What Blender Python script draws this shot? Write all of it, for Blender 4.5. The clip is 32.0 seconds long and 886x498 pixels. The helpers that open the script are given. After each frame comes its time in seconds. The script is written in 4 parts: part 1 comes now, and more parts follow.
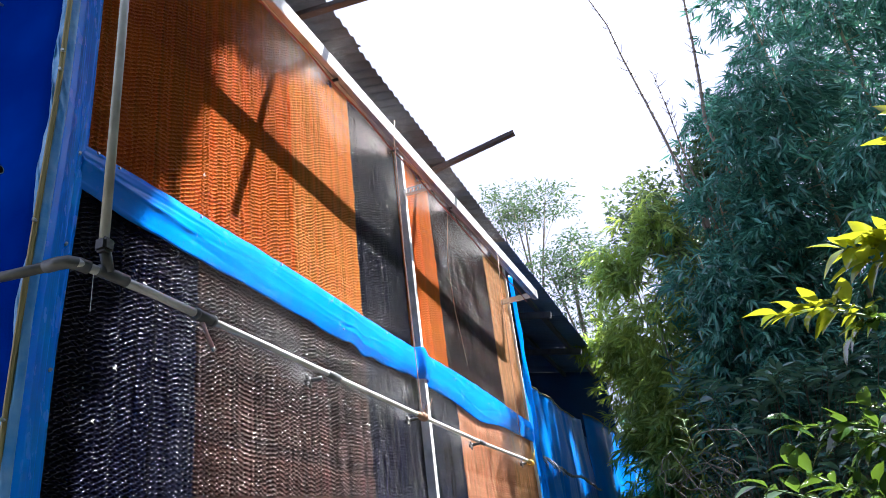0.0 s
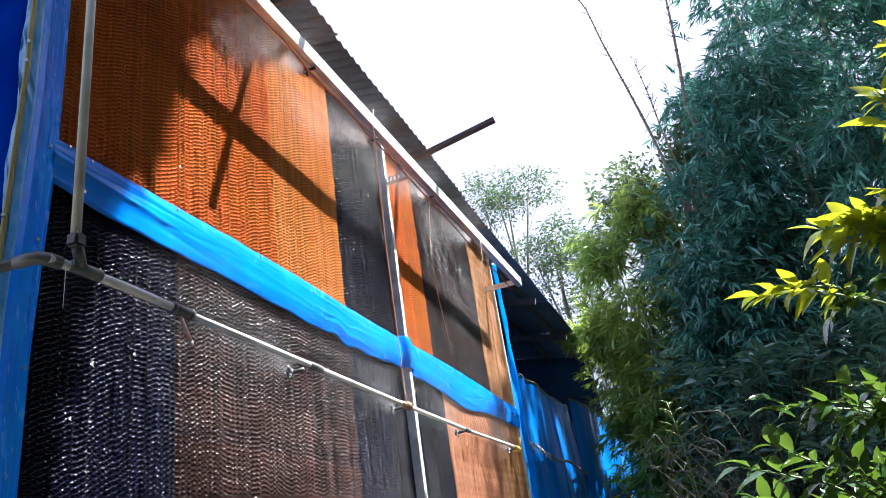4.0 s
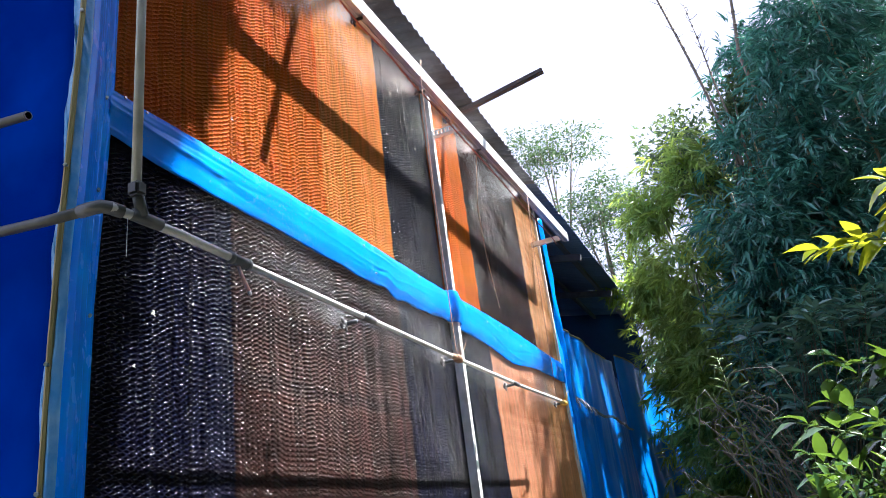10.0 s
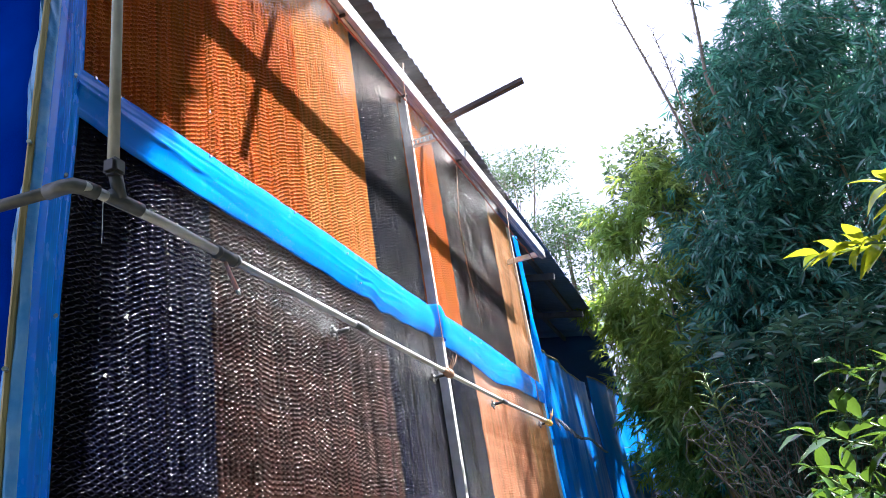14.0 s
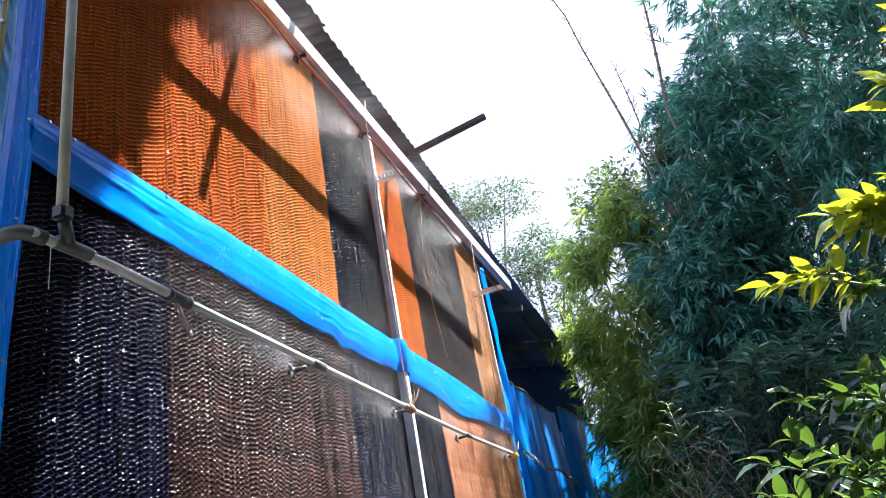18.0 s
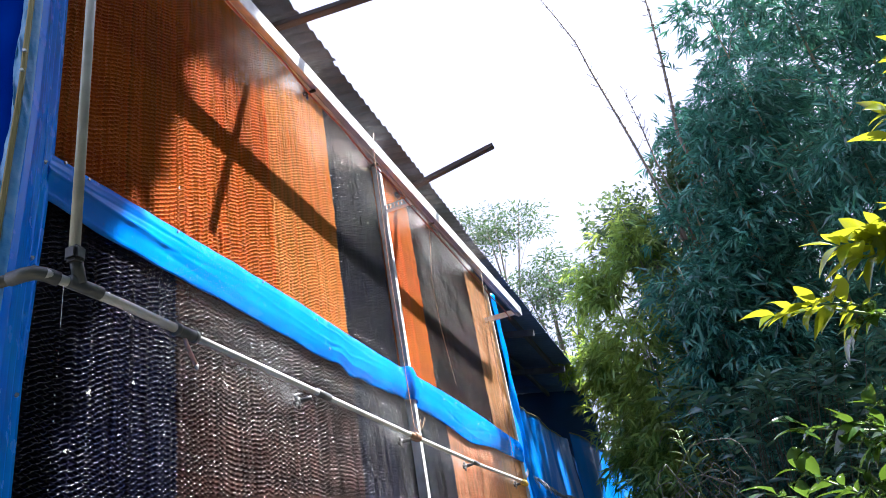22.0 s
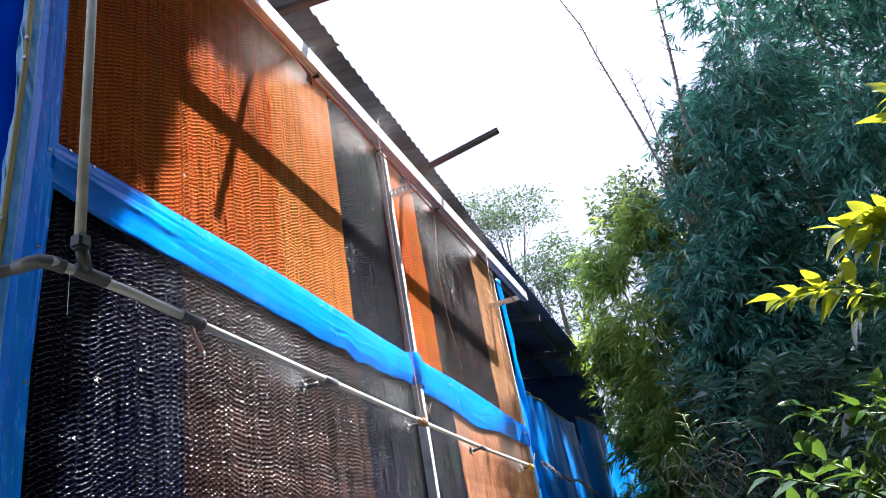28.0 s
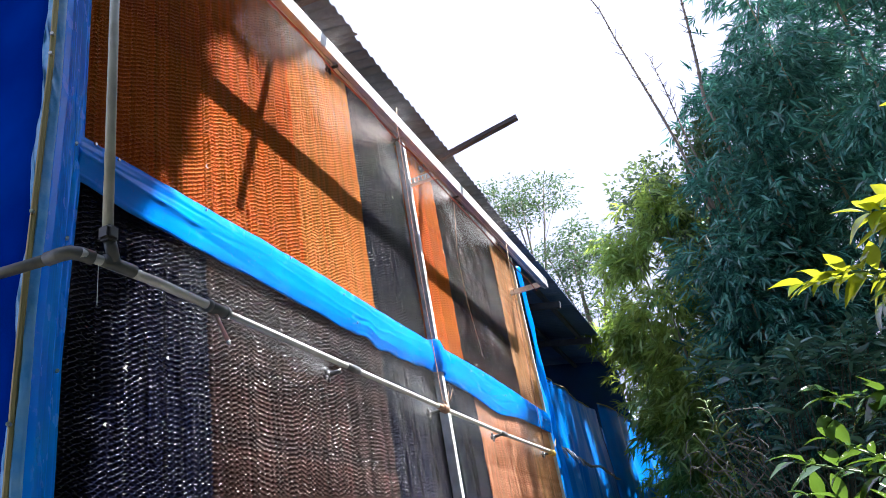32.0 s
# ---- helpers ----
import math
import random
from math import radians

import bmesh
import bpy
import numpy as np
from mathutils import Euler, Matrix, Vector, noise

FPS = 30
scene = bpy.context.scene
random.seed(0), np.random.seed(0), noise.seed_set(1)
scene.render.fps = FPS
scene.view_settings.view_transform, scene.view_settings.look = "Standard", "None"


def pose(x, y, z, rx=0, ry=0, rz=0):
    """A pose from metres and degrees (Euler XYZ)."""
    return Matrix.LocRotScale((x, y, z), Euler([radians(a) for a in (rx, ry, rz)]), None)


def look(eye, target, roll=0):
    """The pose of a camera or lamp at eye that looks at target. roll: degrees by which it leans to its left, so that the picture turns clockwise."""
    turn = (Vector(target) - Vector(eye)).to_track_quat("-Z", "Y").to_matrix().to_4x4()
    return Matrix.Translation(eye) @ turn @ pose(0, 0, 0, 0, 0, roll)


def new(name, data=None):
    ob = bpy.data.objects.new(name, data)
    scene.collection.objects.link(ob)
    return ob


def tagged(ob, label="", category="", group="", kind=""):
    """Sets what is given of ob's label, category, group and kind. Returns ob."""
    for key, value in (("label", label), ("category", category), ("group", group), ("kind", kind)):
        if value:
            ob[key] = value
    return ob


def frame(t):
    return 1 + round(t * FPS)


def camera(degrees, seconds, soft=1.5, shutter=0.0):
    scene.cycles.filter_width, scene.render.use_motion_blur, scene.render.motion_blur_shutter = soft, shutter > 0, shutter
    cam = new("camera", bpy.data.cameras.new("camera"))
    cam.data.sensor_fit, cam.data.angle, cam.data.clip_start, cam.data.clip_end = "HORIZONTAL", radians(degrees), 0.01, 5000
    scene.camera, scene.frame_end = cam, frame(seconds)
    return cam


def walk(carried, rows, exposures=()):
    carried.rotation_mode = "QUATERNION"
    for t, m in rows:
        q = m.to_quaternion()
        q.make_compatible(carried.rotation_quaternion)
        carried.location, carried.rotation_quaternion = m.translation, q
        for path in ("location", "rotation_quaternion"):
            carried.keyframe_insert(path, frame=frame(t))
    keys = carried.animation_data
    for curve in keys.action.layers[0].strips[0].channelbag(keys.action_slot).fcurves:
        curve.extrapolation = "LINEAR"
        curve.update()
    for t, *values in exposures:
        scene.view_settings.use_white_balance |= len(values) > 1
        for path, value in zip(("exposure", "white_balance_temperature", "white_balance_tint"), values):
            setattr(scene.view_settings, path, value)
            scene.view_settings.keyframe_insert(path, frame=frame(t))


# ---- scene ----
cam = camera(62.0, 32.0, soft=0.9)
PATH = [
    (0, (1.432, 0.196, 1.729), (0.864, 1.915, 2.579), -7.3),
    (0.5, (1.443, 0.193, 1.736), (0.866, 1.911, 2.583), -7.2),
    (1, (1.448, 0.196, 1.738), (0.877, 1.917, 2.581), -7.8),
    (1.5, (1.449, 0.207, 1.736), (0.91, 1.942, 2.571), -7.7),
    (2, (1.441, 0.207, 1.739), (0.892, 1.938, 2.577), -8.1),
    (2.5, (1.449, 0.2, 1.735), (0.903, 1.932, 2.573), -8.2),
    (3, (1.445, 0.206, 1.735), (0.891, 1.937, 2.569), -8.4),
    (3.5, (1.446, 0.212, 1.73), (0.916, 1.955, 2.556), -8.7),
    (5.5, (1.419, 0.205, 1.737), (0.832, 1.941, 2.537), -9.5),
    (6, (1.418, 0.199, 1.733), (0.836, 1.939, 2.528), -9.0),
    (6.5, (1.413, 0.202, 1.732), (0.83, 1.954, 2.5), -8.7),
    (7, (1.414, 0.206, 1.73), (0.82, 1.957, 2.494), -8.4),
    (7.5, (1.409, 0.214, 1.729), (0.809, 1.961, 2.493), -8.4),
    (8, (1.414, 0.21, 1.728), (0.805, 1.953, 2.496), -8.3),
    (8.5, (1.406, 0.212, 1.73), (0.787, 1.953, 2.496), -8.0),
    (9, (1.407, 0.207, 1.735), (0.745, 1.939, 2.485), -7.5),
    (9.5, (1.404, 0.213, 1.73), (0.728, 1.945, 2.468), -7.3),
    (10, (1.39, 0.229, 1.729), (0.722, 1.968, 2.456), -7.5),
    (10.5, (1.366, 0.248, 1.728), (0.672, 1.998, 2.402), -6.8),
    (11, (1.252, 0.366, 1.77), (0.582, 2.124, 2.449), -6.4),
    (11.5, (1.2, 0.414, 1.749), (0.542, 2.19, 2.393), -7.5),
    (12, (1.192, 0.417, 1.757), (0.562, 2.2, 2.406), -7.7),
    (12.5, (1.188, 0.414, 1.748), (0.595, 2.183, 2.469), -9.1),
    (13, (1.195, 0.404, 1.746), (0.61, 2.173, 2.475), -9.2),
    (13.5, (1.191, 0.397, 1.746), (0.621, 2.169, 2.477), -9.5),
    (14, (1.202, 0.36, 1.734), (0.654, 2.117, 2.515), -9.3),
    (14.5, (1.189, 0.37, 1.743), (0.666, 2.118, 2.561), -10.0),
    (15, (1.197, 0.346, 1.737), (0.696, 2.075, 2.608), -9.7),
    (15.5, (1.207, 0.356, 1.738), (0.764, 2.107, 2.599), -10.5),
    (17.5, (1.254, 0.338, 1.737), (0.786, 2.091, 2.58), -10.7),
    (18, (1.265, 0.34, 1.732), (0.807, 2.095, 2.575), -10.9),
    (18.5, (1.262, 0.35, 1.733), (0.786, 2.098, 2.58), -10.6),
    (19, (1.267, 0.355, 1.731), (0.782, 2.109, 2.561), -10.3),
    (19.5, (1.267, 0.361, 1.734), (0.783, 2.12, 2.555), -10.0),
    (20, (1.278, 0.341, 1.717), (0.791, 2.108, 2.517), -10.4),
    (20.5, (1.27, 0.339, 1.737), (0.773, 2.097, 2.553), -10.4),
    (21, (1.29, 0.31, 1.732), (0.82, 2.035, 2.628), -10.7),
    (21.5, (1.304, 0.302, 1.739), (0.829, 2.016, 2.653), -10.6),
    (22, (1.327, 0.295, 1.73), (0.847, 2.013, 2.634), -10.6),
    (22.5, (1.331, 0.306, 1.734), (0.851, 2.028, 2.632), -11.1),
    (23, (1.34, 0.309, 1.737), (0.87, 2.029, 2.644), -11.4),
    (23.5, (1.357, 0.31, 1.735), (0.904, 2.041, 2.629), -11.2),
    (24, (1.355, 0.32, 1.732), (0.913, 2.06, 2.613), -11.3),
    (24.5, (1.348, 0.318, 1.731), (0.895, 2.054, 2.614), -11.4),
    (25, (1.342, 0.313, 1.735), (0.882, 2.047, 2.619), -11.2),
    (25.5, (1.343, 0.307, 1.73), (0.868, 2.037, 2.615), -10.9),
    (26, (1.346, 0.305, 1.73), (0.871, 2.036, 2.613), -11.1),
    (26.5, (1.334, 0.305, 1.733), (0.841, 2.036, 2.606), -10.7),
    (28.5, (1.326, 0.29, 1.732), (0.81, 2.014, 2.603), -10.7),
    (29, (1.34, 0.27, 1.719), (0.805, 1.991, 2.585), -10.8),
    (29.5, (1.332, 0.287, 1.729), (0.803, 2.011, 2.593), -10.5),
    (30, (1.327, 0.287, 1.731), (0.795, 2.01, 2.596), -10.3),
    (30.5, (1.321, 0.286, 1.73), (0.782, 2.011, 2.588), -10.6),
    (31, (1.322, 0.282, 1.73), (0.78, 2.006, 2.586), -10.4),
    (31.5, (1.324, 0.283, 1.728), (0.779, 2.008, 2.582), -10.6),
    (32, (1.33, 0.285, 1.726), (0.766, 2.004, 2.577), -10.4),
]
EXPOSURES = [(0, 2.16, 6300, 10), (3, 2.16, 6300, 10), (6, 2.21, 6300, 10), (9, 2.31, 6300, 10), (10, 2.31, 6300, 10), (10.5, 2.51, 6300, 10), (11.5, 2.82, 6300, 10), (12.2, 2.82, 6300, 10), (13.5, 2.58, 6300, 10), (15, 2.33, 6300, 10), (18, 2.31, 6300, 10), (20, 2.36, 6300, 10), (22, 2.21, 6300, 10), (26, 2.16, 6300, 10), (29, 2.21, 6300, 10), (32, 2.16, 6300, 10)]
walk(cam, [(t, look(eye, target, roll)) for t, eye, target, roll in PATH], EXPOSURES)

# ---- world, sun, exposure ----
SUN = Vector((1.0, 0.60, 1.72)).normalized()
elev = math.asin(SUN.z)
azim = math.atan2(SUN.x, SUN.y)
world = bpy.data.worlds.new("world")
scene.world = world
world.use_nodes = True
wn, wl = world.node_tree.nodes, world.node_tree.links
sky = wn.new("ShaderNodeTexSky")
sky.sky_type = "NISHITA"
sky.sun_disc = False
sky.sun_elevation = elev
sky.sun_rotation = azim
sky.air_density, sky.dust_density, sky.ozone_density = 1.0, 4.0, 1.0
haze = wn.new("ShaderNodeMixRGB")
haze.inputs[0].default_value = 0.6
haze.inputs[2].default_value = (20.3, 21.2, 30.5, 1)
wl.new(sky.outputs[0], haze.inputs[1])
wl.new(haze.outputs[0], wn["Background"].inputs[0])
wn["Background"].inputs[1].default_value = 0.0185
sun = new("sun", bpy.data.lights.new("sun", "SUN"))
sun.data.energy, sun.data.angle, sun.data.color = 5.3, radians(0.6), (1.0, 0.96, 0.92)
sun.rotation_euler = SUN.to_track_quat("Z", "Y").to_euler()



# ---- mesh tools ----
class Mesh:
    """Collects vertices and faces of one mesh."""

    def __init__(self):
        self.v, self.f = [], []

    def add(self, verts, faces):
        n = len(self.v)
        self.v.extend([tuple(p) for p in verts])
        self.f.extend([tuple(i + n for i in q) for q in faces])
        return self

    def box(self, a, b, bevel=0.0):
        (x0, y0, z0), (x1, y1, z1) = a, b
        bm = bmesh.new()
        bmesh.ops.create_cube(bm, size=1)
        for p in bm.verts:
            p.co = (x0 + (p.co.x + 0.5) * (x1 - x0), y0 + (p.co.y + 0.5) * (y1 - y0), z0 + (p.co.z + 0.5) * (z1 - z0))
        if bevel:
            bmesh.ops.bevel(bm, geom=list(bm.edges), offset=bevel, segments=2, affect="EDGES")
        bm.verts.index_update()
        self.add([p.co for p in bm.verts], [[p.index for p in q.verts] for q in bm.faces])
        bm.free()
        return self

    def tube(self, pts, r, n=12, cap=True, r1=None):
        pts = [Vector(p) for p in pts]
        rings, m = [], len(pts)
        side = None
        for i, p in enumerate(pts):
            d = (pts[min(i + 1, m - 1)] - pts[max(i - 1, 0)]).normalized()
            if side is None:
                side = d.orthogonal().normalized()
            side = (side - d * side.dot(d)).normalized()
            other = d.cross(side)
            rad = r if r1 is None else r + (r1 - r) * i / (m - 1)
            rings.append([p + (side * math.cos(a) + other * math.sin(a)) * rad for a in [2 * math.pi * k / n for k in range(n)]])
        faces = []
        for i in range(m - 1):
            for k in range(n):
                faces.append((i * n + k, i * n + (k + 1) % n, (i + 1) * n + (k + 1) % n, (i + 1) * n + k))
        if cap:
            faces += [tuple(range(n - 1, -1, -1)), tuple((m - 1) * n + k for k in range(n))]
        return self.add([q for ring in rings for q in ring], faces)

    def grid(self, fn, nu, nv):
        """A sheet of nu x nv quads, fn(u, v) in 0..1."""
        vs = [fn(i / nu, j / nv) for j in range(nv + 1) for i in range(nu + 1)]
        fs = [(j * (nu + 1) + i, j * (nu + 1) + i + 1, (j + 1) * (nu + 1) + i + 1, (j + 1) * (nu + 1) + i) for j in range(nv) for i in range(nu)]
        return self.add(vs, fs)

    def data(self, name, material, smooth=False):
        me = bpy.data.meshes.new(name)
        me.from_pydata(self.v, [], self.f)
        me.materials.append(material)
        if smooth:
            me.polygons.foreach_set("use_smooth", [True] * len(me.polygons))
        me.update()
        return me


def part(name, mesh, material, parent, label="", smooth=False):
    ob = new(name, mesh.data(name, material, smooth) if isinstance(mesh, Mesh) else mesh)
    ob.parent = parent
    if label:
        ob["label"] = label
    return ob


def thing(name, label, category, group="", at=(0, 0, 0)):
    ob = new(name)
    ob.empty_display_size = 0.1
    ob.location = at
    return tagged(ob, label, category, group)


def solo(name, mesh, material, label, category="", group="", kind="", smooth=False):
    return tagged(new(name, mesh.data(name, material, smooth)), label, category, group, kind)


def soup(name, verts, quads, material, uv=None):
    """A mesh from arrays: verts (n, 3), quads (m, 4)."""
    me = bpy.data.meshes.new(name)
    me.vertices.add(len(verts))
    me.vertices.foreach_set("co", np.asarray(verts, np.float32).ravel())
    k = quads.shape[1]
    me.loops.add(quads.size)
    me.loops.foreach_set("vertex_index", quads.astype(np.int32).ravel())
    me.polygons.add(len(quads))
    me.polygons.foreach_set("loop_start", np.arange(0, quads.size, k, dtype=np.int32))
    me.polygons.foreach_set("loop_total", np.full(len(quads), k, np.int32))
    me.update(calc_edges=True)
    me.materials.append(material)
    return me


def thick(ob, depth, offset=0.0):
    mod = ob.modifiers.new("thickness", "SOLIDIFY")
    mod.thickness, mod.offset = depth, offset
    return ob


# ---- materials ----
def material(name, base, rough=0.5, metal=0.0, grain=None, grain_scale=60.0, wear=None, wear_scale=4.0, bump=0.0, bump_scale=200.0,
             translucent=None, island=0.0, obj_random=0.0, coat=0.0, spec=0.5, glass=0.0, stretch=(1, 1, 1), rough_var=0.0):
    m = bpy.data.materials.new(name)
    m.use_nodes = True
    N, L = m.node_tree.nodes, m.node_tree.links
    b = N["Principled BSDF"]
    b.inputs["Roughness"].default_value, b.inputs["Metallic"].default_value = rough, metal
    b.inputs["Coat Weight"].default_value, b.inputs["Coat Roughness"].default_value = coat, 0.12
    b.inputs["Specular IOR Level"].default_value = spec
    geo = N.new("ShaderNodeTexCoord")
    mapping = N.new("ShaderNodeMapping")
    mapping.inputs["Scale"].default_value = stretch
    L.new(geo.outputs["Object"], mapping.inputs[0])

    def tex(scale, detail=4.0):
        t = N.new("ShaderNodeTexNoise")
        t.inputs["Scale"].default_value, t.inputs["Detail"].default_value = scale, detail
        L.new(mapping.outputs[0], t.inputs["Vector"])
        return t.outputs[0]

    def mix(fac, a, c):
        x = N.new("ShaderNodeMixRGB")
        for sock, val in zip(x.inputs, (fac, a, c)):
            if hasattr(val, "is_output"):
                L.new(val, sock)
            else:
                sock.default_value = (*val, 1) if isinstance(val, tuple) else val
        return x.outputs[0]

    def ramp(sock, lo, hi):
        r = N.new("ShaderNodeMapRange")
        r.inputs[1].default_value, r.inputs[2].default_value = lo, hi
        L.new(sock, r.inputs[0])
        return r.outputs[0]

    col = base
    if grain:
        col = mix(ramp(tex(grain_scale), 0.35, 0.65), col, grain)
    if wear:
        col = mix(ramp(tex(wear_scale), 0.45, 0.7), col, wear)
    if island or obj_random:
        src = N.new("ShaderNodeNewGeometry").outputs["Random Per Island"] if island else N.new("ShaderNodeObjectInfo").outputs["Random"]
        amount = island or obj_random
        hsv = N.new("ShaderNodeHueSaturation")
        r = N.new("ShaderNodeMapRange")
        r.inputs[3].default_value, r.inputs[4].default_value = 1 - amount, 1 + amount
        L.new(src, r.inputs[0])
        L.new(r.outputs[0], hsv.inputs["Value"])
        r2 = N.new("ShaderNodeMapRange")
        r2.inputs[3].default_value, r2.inputs[4].default_value = 0.5 + 0.03 * amount, 0.5 - 0.03 * amount
        L.new(src, r2.inputs[0])
        L.new(r2.outputs[0], hsv.inputs["Hue"])
        if hasattr(col, "is_output"):
            L.new(col, hsv.inputs["Color"])
        else:
            hsv.inputs["Color"].default_value = (*col, 1)
        col = hsv.outputs[0]
    if hasattr(col, "is_output"):
        L.new(col, b.inputs["Base Color"])
    else:
        b.inputs["Base Color"].default_value = (*col, 1)
    if rough_var:
        r = N.new("ShaderNodeMapRange")
        r.inputs[3].default_value, r.inputs[4].default_value = max(0.02, rough - rough_var), rough + rough_var
        L.new(ramp(tex(wear_scale * 3), 0.3, 0.7), r.inputs[0])
        L.new(r.outputs[0], b.inputs["Roughness"])
    if bump:
        bn = N.new("ShaderNodeBump")
        bn.inputs["Strength"].default_value, bn.inputs["Distance"].default_value = bump, 0.01
        L.new(tex(bump_scale), bn.inputs["Height"])
        L.new(bn.outputs[0], b.inputs["Normal"])
    if translucent:
        tr = N.new("ShaderNodeBsdfTranslucent")
        amount, tint = translucent
        if hasattr(col, "is_output"):
            L.new(mix(0.6, col, tint), tr.inputs[0])
        else:
            tr.inputs[0].default_value = (*tint, 1)
        ms = N.new("ShaderNodeMixShader")
        ms.inputs[0].default_value = amount
        L.new(b.outputs[0], ms.inputs[1])
        L.new(tr.outputs[0], ms.inputs[2])
        L.new(ms.outputs[0], N["Material Output"].inputs[0])
    return m


M = {}
M["pad_orange"] = material("pad_orange", (0.74, 0.210, 0.022), 0.42, spec=0.08, grain=(0.52, 0.118, 0.026), grain_scale=90, wear=(0.72, 0.265, 0.014), wear_scale=5, bump=0.4, bump_scale=300, stretch=(1, 1, 0.35), obj_random=0.2)
M["pad_amber"] = material("pad_amber", (0.80, 0.35, 0.07), 0.42, spec=0.12, grain=(0.64, 0.20, 0.045), grain_scale=90, wear=(0.74, 0.33, 0.05), wear_scale=5, bump=0.4, bump_scale=300, stretch=(1, 1, 0.35), obj_random=0.2)
M["pad_tan"] = material("pad_tan", (0.66, 0.37, 0.17), 0.34, spec=0.30, grain=(0.48, 0.22, 0.085), grain_scale=90, wear=(0.60, 0.31, 0.10), wear_scale=5, bump=0.4, bump_scale=300, stretch=(1, 1, 0.35), obj_random=0.2)
M["pad_black"] = material("pad_black", (0.001, 0.003, 0.019), 0.16, spec=0.22, grain=(0.004, 0.005, 0.017), grain_scale=70, wear=(0.008, 0.007, 0.016), wear_scale=6, bump=0.3, bump_scale=200, obj_random=0.3)
M["pad_umber"] = material("pad_umber", (0.015, 0.008, 0.008), 0.15, spec=0.26, grain=(0.031, 0.015, 0.013), grain_scale=70, wear=(0.056, 0.021, 0.015), wear_scale=6, bump=0.3, bump_scale=200, obj_random=0.3)
# mist haze and wet glare are put into this pale pink
M["pad_rose"] = material("pad_rose", (0.66, 0.33, 0.18), 0.34, spec=0.35, grain=(0.50, 0.20, 0.10), grain_scale=90, wear=(0.62, 0.27, 0.11), wear_scale=5, bump=0.4, bump_scale=300, stretch=(1, 1, 0.35), obj_random=0.2)
M["tarp"] = material("tarp", (0.002, 0.22, 0.87), 0.22, spec=0.18, grain=(0.002, 0.20, 0.81), grain_scale=500, wear=(0.004, 0.28, 0.89), wear_scale=5, bump=0.08, bump_scale=22, translucent=(0.25, (0.001, 0.23, 0.88)), rough_var=0.07)
# copy of tarp with brighter blue in place of light on the corner
M["tarp_corner"] = material("tarp_corner", (0.003, 0.22, 0.95), 0.24, spec=0.13, grain=(0.002, 0.19, 0.90), grain_scale=500, wear=(0.005, 0.28, 0.95), wear_scale=5, bump=0.08, bump_scale=22, rough_var=0.07)
# shade on the end wall is put into this darker copy of tarp
M["tarp_shaded"] = material("tarp_shaded", (0.0, 0.028, 0.34), 0.7, spec=0.0, grain=(0.0, 0.022, 0.29), grain_scale=400, wear=(0.0, 0.045, 0.44), wear_scale=3, bump=0.25, bump_scale=10)
M["galvanised"] = material("galvanised", (0.78, 0.79, 0.80), 0.42, 0.25, grain=(0.70, 0.71, 0.72), grain_scale=40, wear=(0.52, 0.52, 0.52), wear_scale=9, bump=0.08, bump_scale=90, rough_var=0.12)
M["zinc"] = material("zinc", (0.55, 0.57, 0.60), 0.34, 0.8, grain=(0.46, 0.48, 0.51), grain_scale=40, wear=(0.36, 0.37, 0.39), wear_scale=9, bump=0.08, bump_scale=90)
M["pvc"] = material("pvc", (0.60, 0.62, 0.61), 0.32, grain=(0.54, 0.56, 0.56), grain_scale=30, wear=(0.40, 0.41, 0.40), wear_scale=12, bump=0.05, bump_scale=150)
# darker copy of pvc carrying the shade on the pipe ends
M["pvc_shaded"] = material("pvc_shaded", (0.080, 0.088, 0.092), 0.42, spec=0.35, grain=(0.066, 0.074, 0.078), grain_scale=30, wear=(0.12, 0.125, 0.12), wear_scale=12, bump=0.05, bump_scale=150)
M["fitting"] = material("fitting", (0.088, 0.098, 0.106), 0.42, spec=0.4, grain=(0.07, 0.08, 0.088), grain_scale=40, wear=(0.13, 0.14, 0.14), wear_scale=14, bump=0.06)
# worn blue, paled further to stand in for sky light on the flap
M["tarp_worn_skylit"] = material("tarp_worn_skylit", (0.10, 0.36, 0.78), 0.28, spec=0.45, grain=(0.06, 0.31, 0.74), grain_scale=60, wear=(0.22, 0.48, 0.80), wear_scale=14, bump=0.3, bump_scale=60)
# blue sky light on the far underside is put into this roof copy
M["roof_skylit"] = material("roof_skylit", (0.14, 0.22, 0.42), 0.55, grain=(0.12, 0.19, 0.36), grain_scale=25, wear=(0.10, 0.14, 0.25), wear_scale=3, bump=0.15, bump_scale=60, obj_random=0.12)
M["nozzle"] = material("nozzle", (0.018, 0.018, 0.02), 0.35, grain=(0.03, 0.03, 0.032), grain_scale=80)
M["wire"] = material("wire", (0.40, 0.24, 0.15), 0.5, grain=(0.30, 0.16, 0.10), grain_scale=120)
M["red_hose"] = material("red_hose", (0.45, 0.10, 0.07), 0.4, grain=(0.36, 0.07, 0.05), grain_scale=80)
M["batten"] = material("batten", (0.33, 0.28, 0.11), 0.6, grain=(0.25, 0.21, 0.08), grain_scale=35, wear=(0.40, 0.36, 0.19), wear_scale=8, stretch=(1, 1, 0.1), bump=0.3)
M["pin"] = material("pin", (0.55, 0.55, 0.54), 0.3, 0.9, grain=(0.6, 0.6, 0.6))
M["roof"] = material("roof", (0.20, 0.21, 0.27), 0.5, 0.3, grain=(0.16, 0.17, 0.215), grain_scale=25, wear=(0.13, 0.11, 0.11), wear_scale=3, bump=0.15, bump_scale=60, obj_random=0.15)
